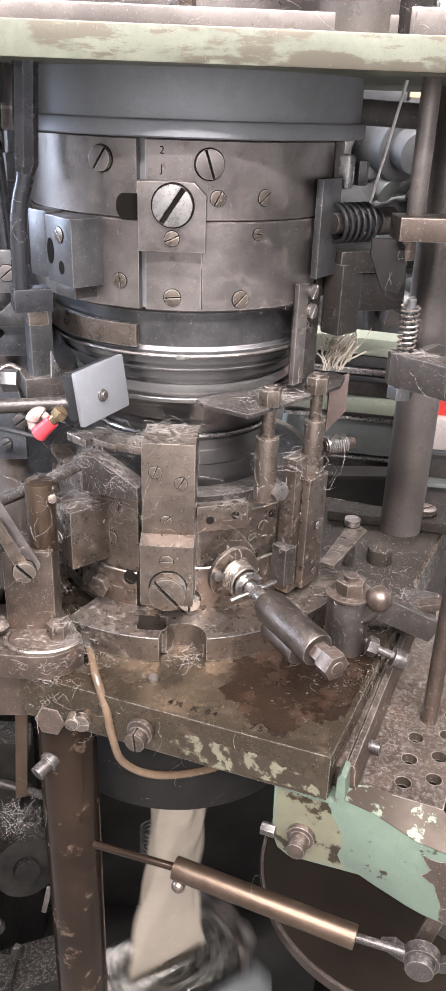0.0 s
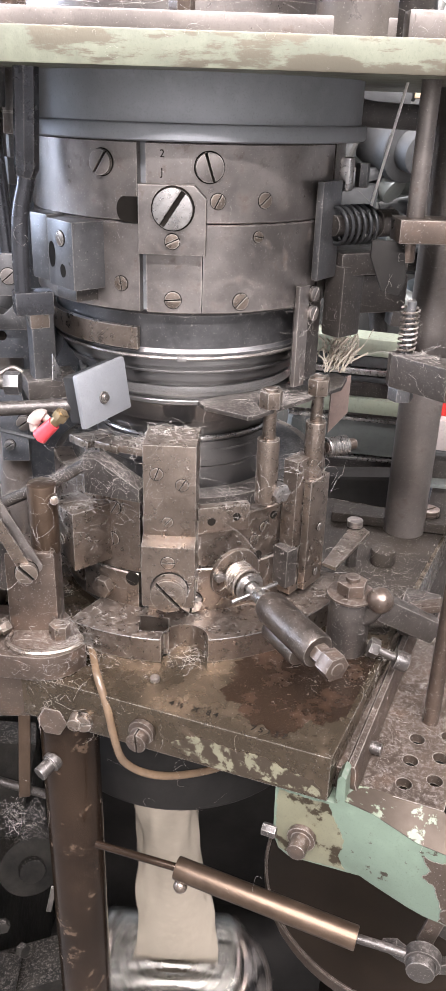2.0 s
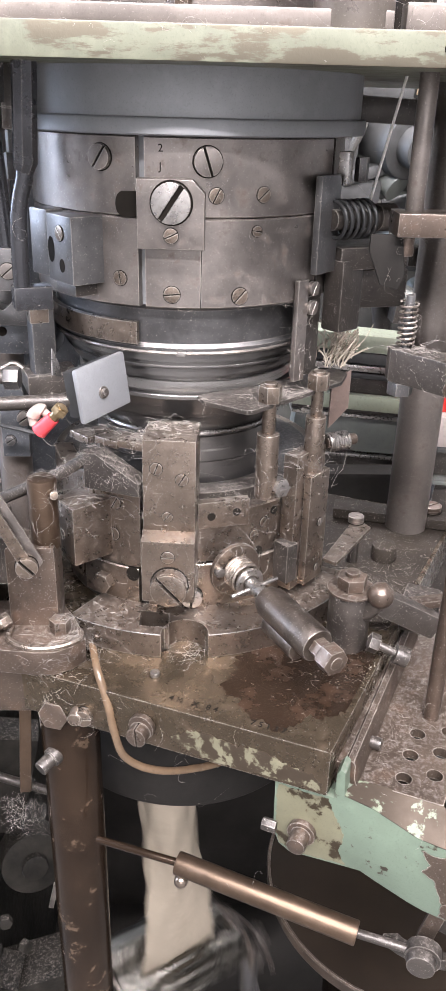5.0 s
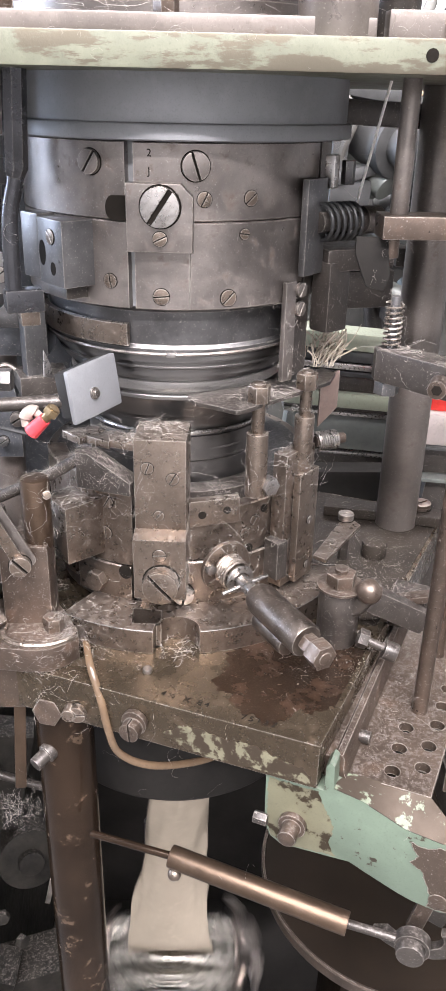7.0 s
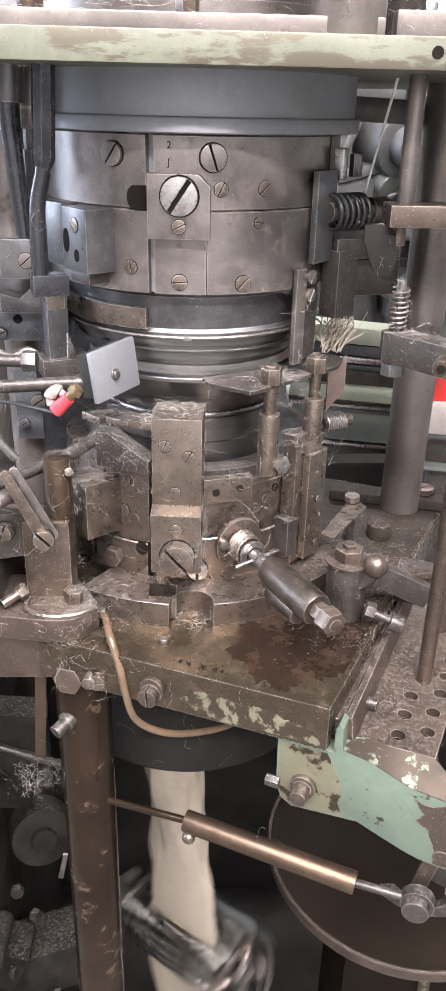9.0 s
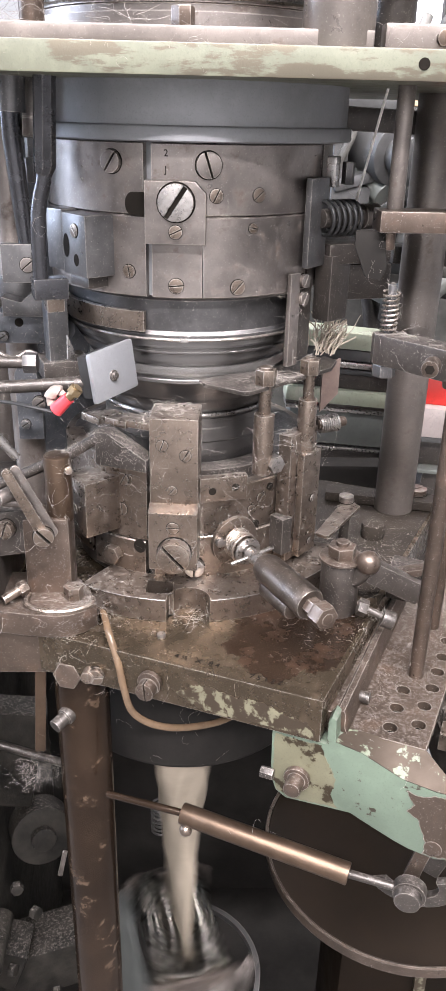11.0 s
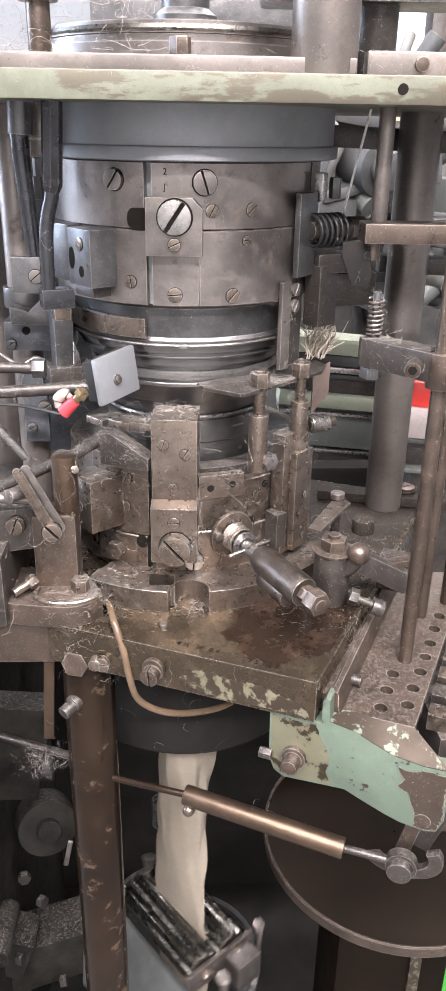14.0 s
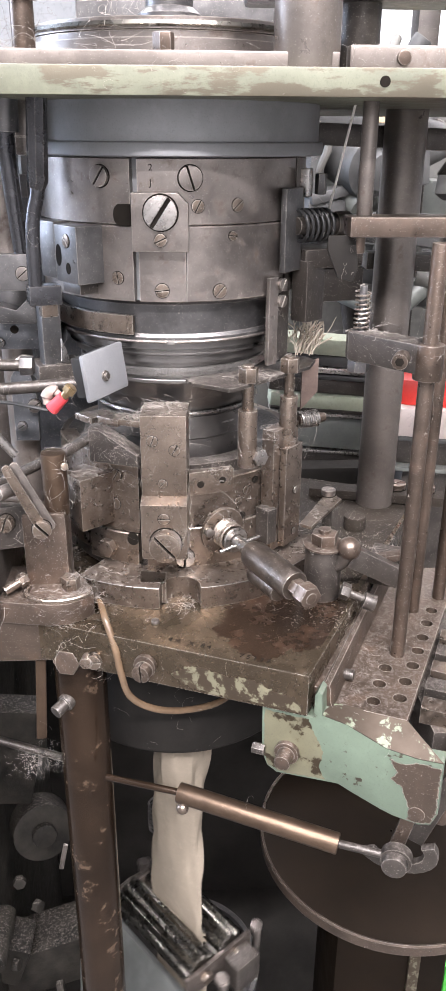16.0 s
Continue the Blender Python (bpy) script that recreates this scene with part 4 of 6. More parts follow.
part("cross_pin", bm, BRIGHT, ADJ, "bright cross pin")
bm = B()
lathe(bm, [(0.0, 0.034), (0.0052, 0.034), (0.0078, 0.036), (0.0095, 0.041), (0.0097, 0.082), (0.009, 0.0835), (0.0, 0.0835)], seg=40, m=AX)
part("barrel", bm, GRIT, ADJ, "oily dark steel barrel")
bm = B()
hexagon(bm, 0.0058, 0.008, AX @ pose(0, 0, 0.0835))
hexagon(bm, 0.0078, 0.009, AX @ pose(0, 0, 0.0905), 0.0009)
cyl(bm, 0.0036, 0.0004, AX @ pose(0, 0, 0.0994), seg=20)
part("hex_end", bm, BROWN, ADJ, "worn hexagon end")
bm = B()
cyl(bm, 0.0072, 0.028, AX @ pose(-0.001, -0.0105, 0.043), seg=28, bevel=0.002)
part("under_lug", bm, GRIT, ADJ)
# ---- lever post with ball ----
LEV = thing("ball_lever", "dark cast lever on a nutted post with ball end", "lever")
bm = B()
cyl(bm, 0.0125, 0.038, pose(0.0985, -0.105, 0.058), seg=36, bevel=0.002)
part("post", bm, SHADOWY, LEV)
bm = B()
cyl(bm, 0.0142, 0.0018, pose(0.0985, -0.105, 0.096), seg=40, bevel=0.0006)
part("washer", bm, BROWN, LEV)
bm = B()
hexagon(bm, 0.0092, 0.0078, pose(0.0985, -0.105, 0.098, 0, 0, 8), 0.0007)
part("nut", bm, BROWN, LEV, "brown hex nut")
bm = B()
cyl(bm, 0.0042, 0.0028, pose(0.0985, -0.105, 0.1058), seg=24)
part("stud", bm, BROWN, LEV)
bm = B()
t = bmesh.new()
bmesh.ops.create_uvsphere(t, u_segments=24, v_segments=16, radius=0.0078, matrix=pose(0.1136, -0.115, 0.0985))
absorb(bm, t, Matrix())
part("ball", bm, BROWN, LEV, "worn ball end")
bm = B()
tube(bm, smooth_path([(0.103, -0.109, 0.082), (0.108, -0.112, 0.086), (0.1125, -0.1145, 0.095)]), 0.0052, 16)
part("neck", bm, SHADOWY, LEV)
bm = B()
box(bm, 0.043, 0.012, 0.015, pose(0.1345, -0.103, 0.0785, 0, 30, 10), 0.002)
part("arm", bm, SHADOWY, LEV)
bm = B()
tube(bm, [(0.109, -0.119, 0.0695), (0.129, -0.124, 0.0625)], 0.0026, 12)
hexagon(bm, 0.0058, 0.006, facing((0.109, -0.119, 0.0695), (0.95, -0.2, -0.3)))
part("set_screw", bm, SHADOWY, LEV, "slotted set screw with lock nut")
bm = B()
cyl(bm, 0.0058, 0.008, facing((0.124, -0.1235, 0.064), (0.95, -0.2, -0.3)), seg=20)
part("screw_head", bm, SHADOWY, LEV)
RBL = thing("latch_block", "dark oily latch block beside the drilled shelf", "block")
bm = B()
box(bm, 0.022, 0.02, 0.024, pose(0.148, -0.083, 0.068, 0, 0, -24), 0.002)
part("block", bm, SHADOWY, RBL)
bm = B()
box(bm, 0.03, 0.009, 0.005, pose(0.150, -0.094, 0.081, 0, -14, -10), 0.001)
part("latch", bm, BROWN, RBL)

# ---- sensor switch ----
SEN = thing("sensor_switch", "grey metal sensor box with black back and red plug", "sensor")
SM = pose(-0.0435, -0.0945, 0.2141, -6.4, -3.1, 55.3)
bm = B()
box(bm, 0.0381, 0.0036, 0.0292, SM, 0.0015)
part("cover", bm, ALU, SEN, "brushed grey cover plate")
bm = B()
box(bm, 0.035, 0.009, 0.025, SM @ pose(0.0005, 0.0060, 0.0), 0.001)
part("back", bm, RUBBER, SEN, "black housing")
bm = B()
cyl(bm, 0.0034, 0.0012, SM @ pose(-0.002, -0.0016, -0.002) @ OUT, seg=20)
cyl(bm, 0.0022, 0.0028, SM @ pose(-0.002, -0.0016, -0.002) @ OUT, seg=20, bevel=0.0006)
part("screw", bm, CAM, SEN)
bm = B()
tube(bm, [(-0.060, -0.1235, 0.213), (-0.0665, -0.122, 0.2055)], 0.0026, 14)
TERM = part("terminal", bm, BRASS, SEN, "brass terminal")
bm = B()
hexagon(bm, 0.0042, 0.004, facing((-0.0605, -0.1234, 0.2125), (-0.6, 0.1, -0.75)))
part("terminal_nut", bm, BRASS, TERM)
bm = B()
tube(bm, [(-0.0655, -0.122, 0.2065), (-0.0735, -0.1205, 0.1985)], [0.0034, 0.0042], 14)
part("plug", bm, RED, TERM, "red plastic plug sleeve")
bm = B()
tube(bm, smooth_path([(-0.0685, -0.117, 0.2055), (-0.0725, -0.1165, 0.2085), (-0.0765, -0.1165, 0.2055), (-0.0765, -0.117, 0.2005)]), [0.0022] * 6 + [0.0036] * 12 + [0.0024] * 7, 12)
part("plug_cap", bm, CLEAR, TERM, "milky plastic cap")
bm = B()
tube(bm, smooth_path([(-0.0755, -0.1205, 0.1975), (-0.088, -0.118, 0.1995), (-0.11, -0.11, 0.2), (-0.16, -0.1, 0.196), (-0.26, -0.08, 0.17)]), 0.0011, 8)
part("wire", bm, RUBBER, SEN, "thin black wire")
bm = B()
prism(bm, [(0, 0), (0.003, 0.013), (0.006, 0.004), (0.006, -0.003)], 0.0008, SM @ pose(-0.021, 0.014, 0.012, 90, 0, 0), 0)
part("tab", bm, BRIGHT, SEN)
bm = B()
cyl(bm, 0.0038, 0.30, facing((-0.055, -0.1, 0.2085), (-1, 0.03, -0.075)), seg=20)
solo("support_bar", bm, SHADOWY, "horizontal round steel bar holding the sensor", "bar", "support bars")
bm = B()
cyl(bm, 0.0034, 0.30, facing((-0.09, -0.095, 0.2185), (-1, 0.03, 0.0)), seg=20)
solo("support_bar", bm, SHADOWY, "short round steel bar above the sensor bar", "bar", "support bars")

# ---- bent rod and blocks on the left of the drum ----
BR = thing("bent_rod", "hanging bent steel rod in a clamped clevis", "rod")
bm = B()
tube(bm, [(-0.0719, -0.1, 0.3669), (-0.0745, -0.1, 0.3245), (-0.0757, -0.1, 0.3205)], [0.0058, 0.0058, 0.0046], 8)
part("flat_bar", bm, DARKROD, BR, "glossy dark faceted bar")
bm = B()
tube(bm, smooth_path([(-0.0748, -0.1, 0.326), (-0.0755, -0.1, 0.318), (-0.0782, -0.1, 0.308), (-0.0797, -0.1, 0.298), (-0.0804, -0.1, 0.28), (-0.0806, -0.1, 0.264)], 5), 0.0042, 12)
part("rod", bm, DARKROD, BR)
bm = B()
box(bm, 0.019, 0.012, 0.0115, pose(-0.0762, -0.098, 0.262, 0, 0, 20), 0.0012)
part("clevis", bm, DARKROD, BR)
bm = B()
box(bm, 0.010, 0.010, 0.008, pose(-0.075, -0.094, 0.2525, 0, 0, 20), 0.001)
part("clevis_foot", bm, CAMLOW, BR)
bm = B()
tube(bm, [(-0.0935, -0.085, 0.351), (-0.0935, -0.085, 0.34), (-0.0895, -0.085, 0.283)], [0.0052, 0.0052, 0.0046], 16)
sr = solo("stop_rod", bm, DARKROD, "slanted dark steel rod under the top plate", "rod")
bm = B()
tube(bm, [(-0.0915, -0.085, 0.3669), (-0.0925, -0.085, 0.35)], 0.0072, 20)
part("sleeve", bm, BLACK, sr, "thick dark sleeve")
bm = B()
box(bm, 0.0085, 0.012, 0.0295, pose(-0.0865, -0.06, 0.3522, 0, 3, 0), 0.001)
box(bm, 0.0088, 0.0124, 0.0006, pose(-0.087, -0.06, 0.3475, 0, 3, 0), 0)
dg = solo("drum_guard", bm, CAM, "small grey steel guard block under the top plate", "block")
bm = B()
hexagon(bm, 0.0044, 0.0125, pose(-0.0871, -0.06, 0.3248))
cyl(bm, 0.0022, 0.018, pose(-0.0869, -0.06, 0.323), seg=14)
part("nut", bm, BLACK, dg, "dark hex nut")
bm = B()
box(bm, 0.022, 0.006, 0.021, pose(-0.0925, -0.088, 0.2735), 0.0008)
sb = solo("stop_block", bm, BLACK, "square dark steel block with a slotted screw", "block")
bm = B()
slot_head(bm, 0.004, 0.0008, 40, pose(-0.089, -0.0911, 0.273) @ OUT)
part("screw", bm, CAM, sb)
bm = B()
cyl(bm, 0.018, 0.42, pose(-0.152, 0.085, -0.05), seg=32)
solo("rear_column", bm, POSTM, "upright steel column at the back of the machine", "column")
LB = thing("side_cam_block", "cube-shaped steel cam block with two screws", "block", m=pose(-0.0544, -0.0725, 0.2825, 0, 0, 38))
bm = B()
box(bm, 0.025, 0.025, 0.0335, Matrix(), 0.0007)
part("block", bm, BLACK, LB)
bm = B()
slot_head(bm, 0.0038, 0.0008, 40, pose(-0.0124, -0.001, 0.008) @ pose(0, 0, 0, 0, -90, 0))
part("screw", bm, CAMLOW, LB)
# Shade inside the block's holes painted as near-black ovals.
for y, z, rx, ry in ((-0.002, -0.008, 0.0026, 0.0034), (0.0085, -0.001, 0.0032, 0.0065)):
    bm = B()
    prism(bm, [(ry * math.cos(a), rx * math.sin(a)) for a in [i * math.pi / 10 for i in range(20)]], 0.0003, pose(-0.0124, y, z) @ pose(0, 0, 0, 0, -90, 0), 0)
    part("hole", bm, INK_SHADE, LB, "hole painted as a dark disc")
bm = B()
box(bm, 0.013, 0.016, 0.034, pose(-0.006, 0.0225, 0.001, 0, 0, 6), 0.0015)
part("rear_jaw", bm, BLACK, LB)
bm = B()
box(bm, 0.022, 0.02, 0.007, pose(0.002, 0.002, -0.0202), 0.001)
part("foot", bm, SHADOWY, LB)
for z, p in ((0.3325, (-0.0885, -0.062)), (0.332, (0.098, -0.02))):
    bm = B()
    hexagon(bm, 0.004, 0.013, pose(p[0], p[1], z - 0.0065 - 0.012))
    part("hanging_nut", bm, BLACK, UPPER)

# ---- lower left blocks ----
LL = thing("lower_cam_block", "lint-covered cube-shaped steel cam block", "block", m=pose(-0.0612, -0.0768, 0.1225, 0, 0, 38))
bm = B()
box(bm, 0.026, 0.026, 0.037, Matrix(), 0.0008)
part("block", bm, CAMLOW, LL)
bm = B()
slot_head(bm, 0.0035, 0.001, 30, pose(-0.0129, 0.0, -0.002) @ pose(0, 0, 0, 0, -90, 0))
part("screw", bm, CAMLOW, LL)
FB = thing("feeder_finger", "dusty dark steel fingers reaching to the needles", "finger")
for az, r, z, w, l in ((-119, 0.0815, 0.1735, 0.017, 0.02), (-131, 0.082, 0.1725, 0.018, 0.022), (-108.5, 0.082, 0.1745, 0.018, 0.02)):
    bm = B()
    prism(bm, [(-w / 2, -l / 2), (w / 2, -l / 2 - 0.002), (w / 2 - 0.003, l / 2), (-w / 2 + 0.004, l / 2)], 0.0045, at(az, r, z) @ pose(0, 0, 0, -6, 0, 0), 0.0006)
    part("finger", bm, CAMLOW, FB)
bm = B()
prism(bm, [(-0.018, 0.0), (0.016, 0.0), (0.016, 0.008), (-0.01, 0.022), (-0.018, 0.022)], 0.012, at(-112, 0.094, 0.1535) @ OUT, 0.0008)
part("bracket", bm, SHADOWY, FB)
bm = B()
tube(bm, [(-0.046, -0.082, 0.174), (-0.0723, -0.08, 0.1563), (-0.1038, -0.08, 0.1417), (-0.2, -0.08, 0.10)], 0.0036, 12)
solo("feeder_bar", bm, SHADOWY, "dusty dark bar leading to the feeder fingers", "bar")

# ---- left pillar with lever ----
LP = thing("left_post", "brown cast post with round neck and curved foot", "post")
bm = B()
cyl(bm, 0.0082, 0.043, pose(-0.0782, -0.101, 0.121), seg=32, bevel=0.0016)
part("neck", bm, COPPER, LP, "coppery round neck")
bm = B()
box(bm, 0.029, 0.024, 0.066, pose(-0.0862, -0.0995, 0.0925), 0.0035)
part("body", bm, BROWN, LP)
bm = B()
foot = [(-0.057 + 0.0, -0.118), (-0.0555, -0.1245), (-0.062, -0.1325), (-0.071, -0.138), (-0.082, -0.1385), (-0.1, -0.136), (-0.13, -0.13), (-0.13, -0.085), (-0.075, -0.085), (-0.066, -0.1)]
prism(bm, foot, 0.0158, pose(0, 0, 0.0582), 0.0012)
LPF = part("foot", bm, BROWN, LP, "curved flange foot")
bm = B()
hexagon(bm, 0.0062, 0.0085, pose(-0.0705, -0.117, 0.074, 0, 0, 10), 0.0006)
part("foot_bolt", bm, CAMLOW, LPF, "hex bolt")
bm = B()
tube(bm, smooth_path([(-0.0985, -0.116, 0.0752), (-0.0985, -0.1265, 0.0752), (-0.09, -0.134, 0.0752), (-0.0785, -0.1362, 0.0752), (-0.067, -0.1335, 0.0752), (-0.0585, -0.1265, 0.0752), (-0.0585, -0.12, 0.0752)]), 0.0019, 10)
part("flange_lip", bm, CAMLOW, LPF, "worn raised lip")
bm = B()
cyl(bm, 0.0024, 0.003, pose(-0.0712, -0.107, 0.156, 70, 0, 20), seg=16)
part("neck_screw", bm, CAMLOW, LP)
bm = B()
box(bm, 0.085, 0.034, 0.032, pose(-0.126, -0.114, 0.0421), 0.003)
part("under_block", bm, SHELFM, LP, "rust-spotted brown casting")
LVR = thing("link_lever", "double steel link lever on a large slotted screw", "lever")
D0, D1 = Vector((-0.0854, -0.122, 0.1208)), Vector((-0.1035, -0.122, 0.1625))
ang = math.degrees(math.atan2(D1.z - D0.z, D1.x - D0.x))
for off, tone in ((0.0, CAMLOW), (0.005, CAM)):
    bm = B()
    n = (D1 - D0).length
    outline = [(0.0036 * math.cos(radians(a)), 0.0036 * math.sin(radians(a))) for a in range(90, 271, 20)] + [(n + 0.0028 * math.cos(radians(a)), 0.0028 * math.sin(radians(a))) for a in range(-90, 91, 20)]
    prism(bm, outline, 0.002, pose(D0.x + off * 0.8, D0.y + off, D0.z) @ pose(0, 0, 0, 90, 0, 12) @ pose(0, 0, 0, 0, 0, ang), 0.0004)
    part("link", bm, tone, LVR)
bm = B()
slot_head(bm, 0.006, 0.004, -50, pose(D0.x, D0.y - 0.001, D0.z) @ pose(0, 0, 0, 90, 0, 12), 0.0009, 0.002)
part("pivot_screw", bm, CAMLOW, LVR, "large slotted pivot screw")
bm = B()
cyl(bm, 0.0024, 0.003, pose(-0.0945, -0.1228, 0.1418, 90, 0, 12), seg=18)
part("link_pin", bm, BRIGHT, LVR)
bm = B()
cyl(bm, 0.0045, 0.014, facing((-0.1005, -0.118, 0.147), (-0.6, -0.75, 0.0)), seg=20)
part("stub", bm, CAM, LVR)
bm = B()
cyl(bm, 0.0055, 0.018, pose(-0.0854, -0.1235, 0.1208, -90, 0, 12), seg=20)
part("axle", bm, BROWN, LVR)
bm = B()
cyl(bm, 0.0032, 0.09, facing((-0.098, -0.118, 0.14), (-1, -0.1, 0.12)), seg=16)
solo("link_rod", bm, CAM, "round steel rod joined to the link lever", "rod")
bm = B()
cyl(bm, 0.0028, 0.12, facing((-0.1009, -0.105, 0.1631), (-0.6, -0.02, 0.78)), seg=16)
solo("link_rod", bm, BRIGHT, "bright slanted steel rod above the link lever", "rod")
CB = thing("stud_block", "dark block with slotted side screws beside the post", "block")
bm = B()
box(bm, 0.03, 0.03, 0.03, pose(-0.113, -0.098, 0.116, 0, 0, 15), 0.002)
part("block", bm, SHADOWY, CB)
bm = B()
slot_head(bm, 0.0055, 0.006, 70, pose(-0.108, -0.115, 0.122, 90, 0, -15))
part("screw", bm, CAMLOW, CB)
bm = B()
hexagon(bm, 0.0045, 0.006, facing((-0.099, -0.118, 0.083), (-0.75, -0.6, -0.25)))
cyl(bm, 0.003, 0.017, facing((-0.099, -0.118, 0.083), (-0.75, -0.6, -0.25)), seg=14)
part("stud_bolt", bm, CAMLOW, CB, "threaded stud with nut")
bm = B()
box(bm, 0.1, 0.16, 0.05, pose(-0.165, -0.06, 0.085), 0.003)
part("casting", bm, SHADOWY, CB)

# ---- column top, hose, front bolts ----
bm = B()
hexagon(bm, 0.0094, 0.0075, facing((-0.0725, -0.133, 0.0295), (-0.25, -0.95, 0.12)), 0.0008)
part("hex_bolt", bm, BROWN, COL, "large hex bolt head")
bm = B()
box(bm, 0.042, 0.03, 0.026, pose(-0.063, -0.117, 0.034, 0, 0, -22), 0.003)
part("cap", bm, SHADOWY, COL)
bm = B()
cyl(bm, 0.004, 0.03, pose(-0.055, -0.122, 0.0375, 90, 0, -10), seg=16)
slot_head(bm, 0.0052, 0.005, 10, pose(-0.0546, -0.146, 0.0375, 90, 0, -10))
part("screw", bm, CAMLOW, COL)
bm = B()
cyl(bm, 0.0045, 0.016, facing((-0.074, -0.13, -0.004), (-0.6, -0.75, -0.22)), seg=20)
cyl(bm, 0.006, 0.007, facing((-0.074, -0.13, -0.004), (-0.6, -0.75, -0.22)), seg=20)
part("side_bolt", bm, SHADOWY, COL, "fluffy side bolt")
bm = B()
cyl(bm, 0.0075, 0.0035, BP @ pose(-0.1047, -0.0003, 0.0425) @ OUT, seg=28)
slot_head(bm, 0.0058, 0.010, 95, BP @ pose(-0.1047, -0.0003, 0.0405) @ OUT)
part("front_screw", bm, BROWN, BASEP, "brown slotted screw")
bm = B()
cyl(bm, 0.0029, 0.003, pose(-0.0152, -0.1375, 0.058), seg=16, bevel=0.001)
part("rivet", bm, BRIGHT, BASEP)
bm = B()
tube(bm, smooth_path([(-0.0555, -0.112, 0.061), (-0.0515, -0.123, 0.0655), (-0.047, -0.142, 0.0655), (-0.041, -0.1515, 0.0505), (-0.0375, -0.1535, 0.031), (-0.0325, -0.1515, 0.0115), (-0.018, -0.148, -0.0015), (0.003, -0.138, -0.0115), (0.028, -0.128, -0.0125), (0.05, -0.112, -0.004)]), 0.0024, 14)
solo("oil_hose", bm, AMBER, "amber plastic oil hose curving under the base plate", "hose")
bm = B()
box(bm, 0.0072, 0.003, 0.066, pose(-0.0965, -0.122, -0.0115, 0, 4, 10), 0.0008)
solo("bronze_strip", bm, COPPER, "short hanging bronze strip", "strip")

# ---- push rod end ----
bm = B()
t = bmesh.new()
bmesh.ops.create_uvsphere(t, u_segments=18, v_segments=12, radius=0.0042, matrix=pose(0.0005, -0.1725, -0.0655))
absorb(bm, t, Matrix())
part("clamp_screw", bm, CAMLOW, ROD, "small round clamp screw")
bm = B()
cyl(bm, 0.0026, 0.03, facing((0.098, -0.2058, -0.0662), (0.94, -0.33, -0.02)), seg=16)
part("rod_end", bm, SHADOWY, ROD)
bm = B()
lathe(bm, [(0.0075, -0.0035), (0.0098, -0.0035), (0.0098, 0.0035), (0.0075, 0.0035)], seg=36, m=pose(0.1346, -0.2185, -0.0675, 90, 0, -20))
EYE = part("rod_eye", bm, SHADOWY, ROD, "round rod eye")
bm = B()
cyl(bm, 0.0078, 0.011, pose(0.1346, -0.2165, -0.0675, 90, 0, -20), seg=32, bevel=0.001)
part("eye_pin", bm, SHADOWY, EYE, "flat-headed pin")
CRK = thing("crank_hook", "curved dark steel crank hook behind the rod eye", "crank")
bm = B()
outer = [(0.026 * math.cos(radians(a)), 0.018 * math.sin(radians(a))) for a in range(-150, 31, 15)]
inner = [(0.017 * math.cos(radians(a)), 0.0105 * math.sin(radians(a))) for a in range(30, -151, -15)]
prism(bm, outer + inner, 0.006, pose(0.1385, -0.207, -0.0675, 90, 0, -22), 0.0008)
part("hook", bm, SHADOWY, CRK)
bm = B()
box(bm, 0.009, 0.004, 0.04, pose(0.1405, -0.212, -0.045, 0, 12, -22), 0.001)
part("link", bm, BROWN, CRK)
bm = B()
box(bm, 0.011, 0.005, 0.06, pose(0.159, -0.207, -0.04, 0, 18, -22), 0.001)
part("arm", bm, SHADOWY, CRK)

# ---- take-down casting ----
bm = B()
prism(bm, [(-0.058, 0.0), (0.07, 0.0), (0.078, -0.018), (0.07, -0.04), (0.05, -0.046), (0.03, -0.062), (0.012, -0.06), (-0.005, -0.05), (-0.02, -0.072), (-0.04, -0.078), (-0.06, -0.055)], 0.012, pose(0, -0.039, -0.012) @ pose(0, 0, 0, 52, 0, 0), 0.003)
part("casting", bm, CASTGREY, TAKE, "smooth light grey casting with wavy edge")
bm = B()
box(bm, 0.022, 0.03, 0.034, pose(0.073, 0.02, -0.02), 0.004)
part("gear_box", bm, SHADOWY, TAKE)
bm = B()
lathe(bm, [(0.078, -0.075), (0.083, -0.075), (0.083, -0.068), (0.078, -0.068)], seg=72)
part("drive_ring", bm, BLACK, TAKE, "dark drive ring")
for x in (-0.064, 0.064):
    bm = B()
    cyl(bm, 0.008, 0.05, pose(x, 0.03, -0.07), seg=20)
    part("post", bm, BLACK, TAKE)

# ---- above the top plate ----
POST = B()
cyl(POST, 0.018, 0.2, pose(0.0742, -0.0965, 0.3806), seg=40)
solo("upper_post", POST, POSTM, "thick round steel post on the top plate", "post")
FL = thing("top_flange", "round steel flange with bright rim and lint", "flange")
bm = B()
lathe(bm, [(0.04, 0.3895), (0.094, 0.3895), (0.094, 0.397), (0.088, 0.3975), (0.088, 0.401), (0.0895, 0.4015), (0.0895, 0.4045), (0.086, 0.405), (0.086, 0.408), (0.04, 0.408)], seg=120)
part("rim", bm, CAM, FL)
bm = B()
lathe(bm, [(0.0865, 0.4025), (0.091, 0.4025), (0.0915, 0.4035), (0.091, 0.4055), (0.0865, 0.4055)], seg=120)
part("bright_lip", bm, CHROME, FL, "polished lip")
bm = B()
lathe(bm, [(0.008, 0.408), (0.02, 0.408), (0.02, 0.418), (0.015, 0.422), (0.015, 0.46), (0.008, 0.46)], seg=64)
part("hub", bm, BLACK, FL)
bm = B()
hexagon(bm, 0.0058, 0.009, pose(-0.0028, -0.1, 0.3895, 0, 0, 10))
part("hex_bolt", bm, BROWN, FL)
bm = B()
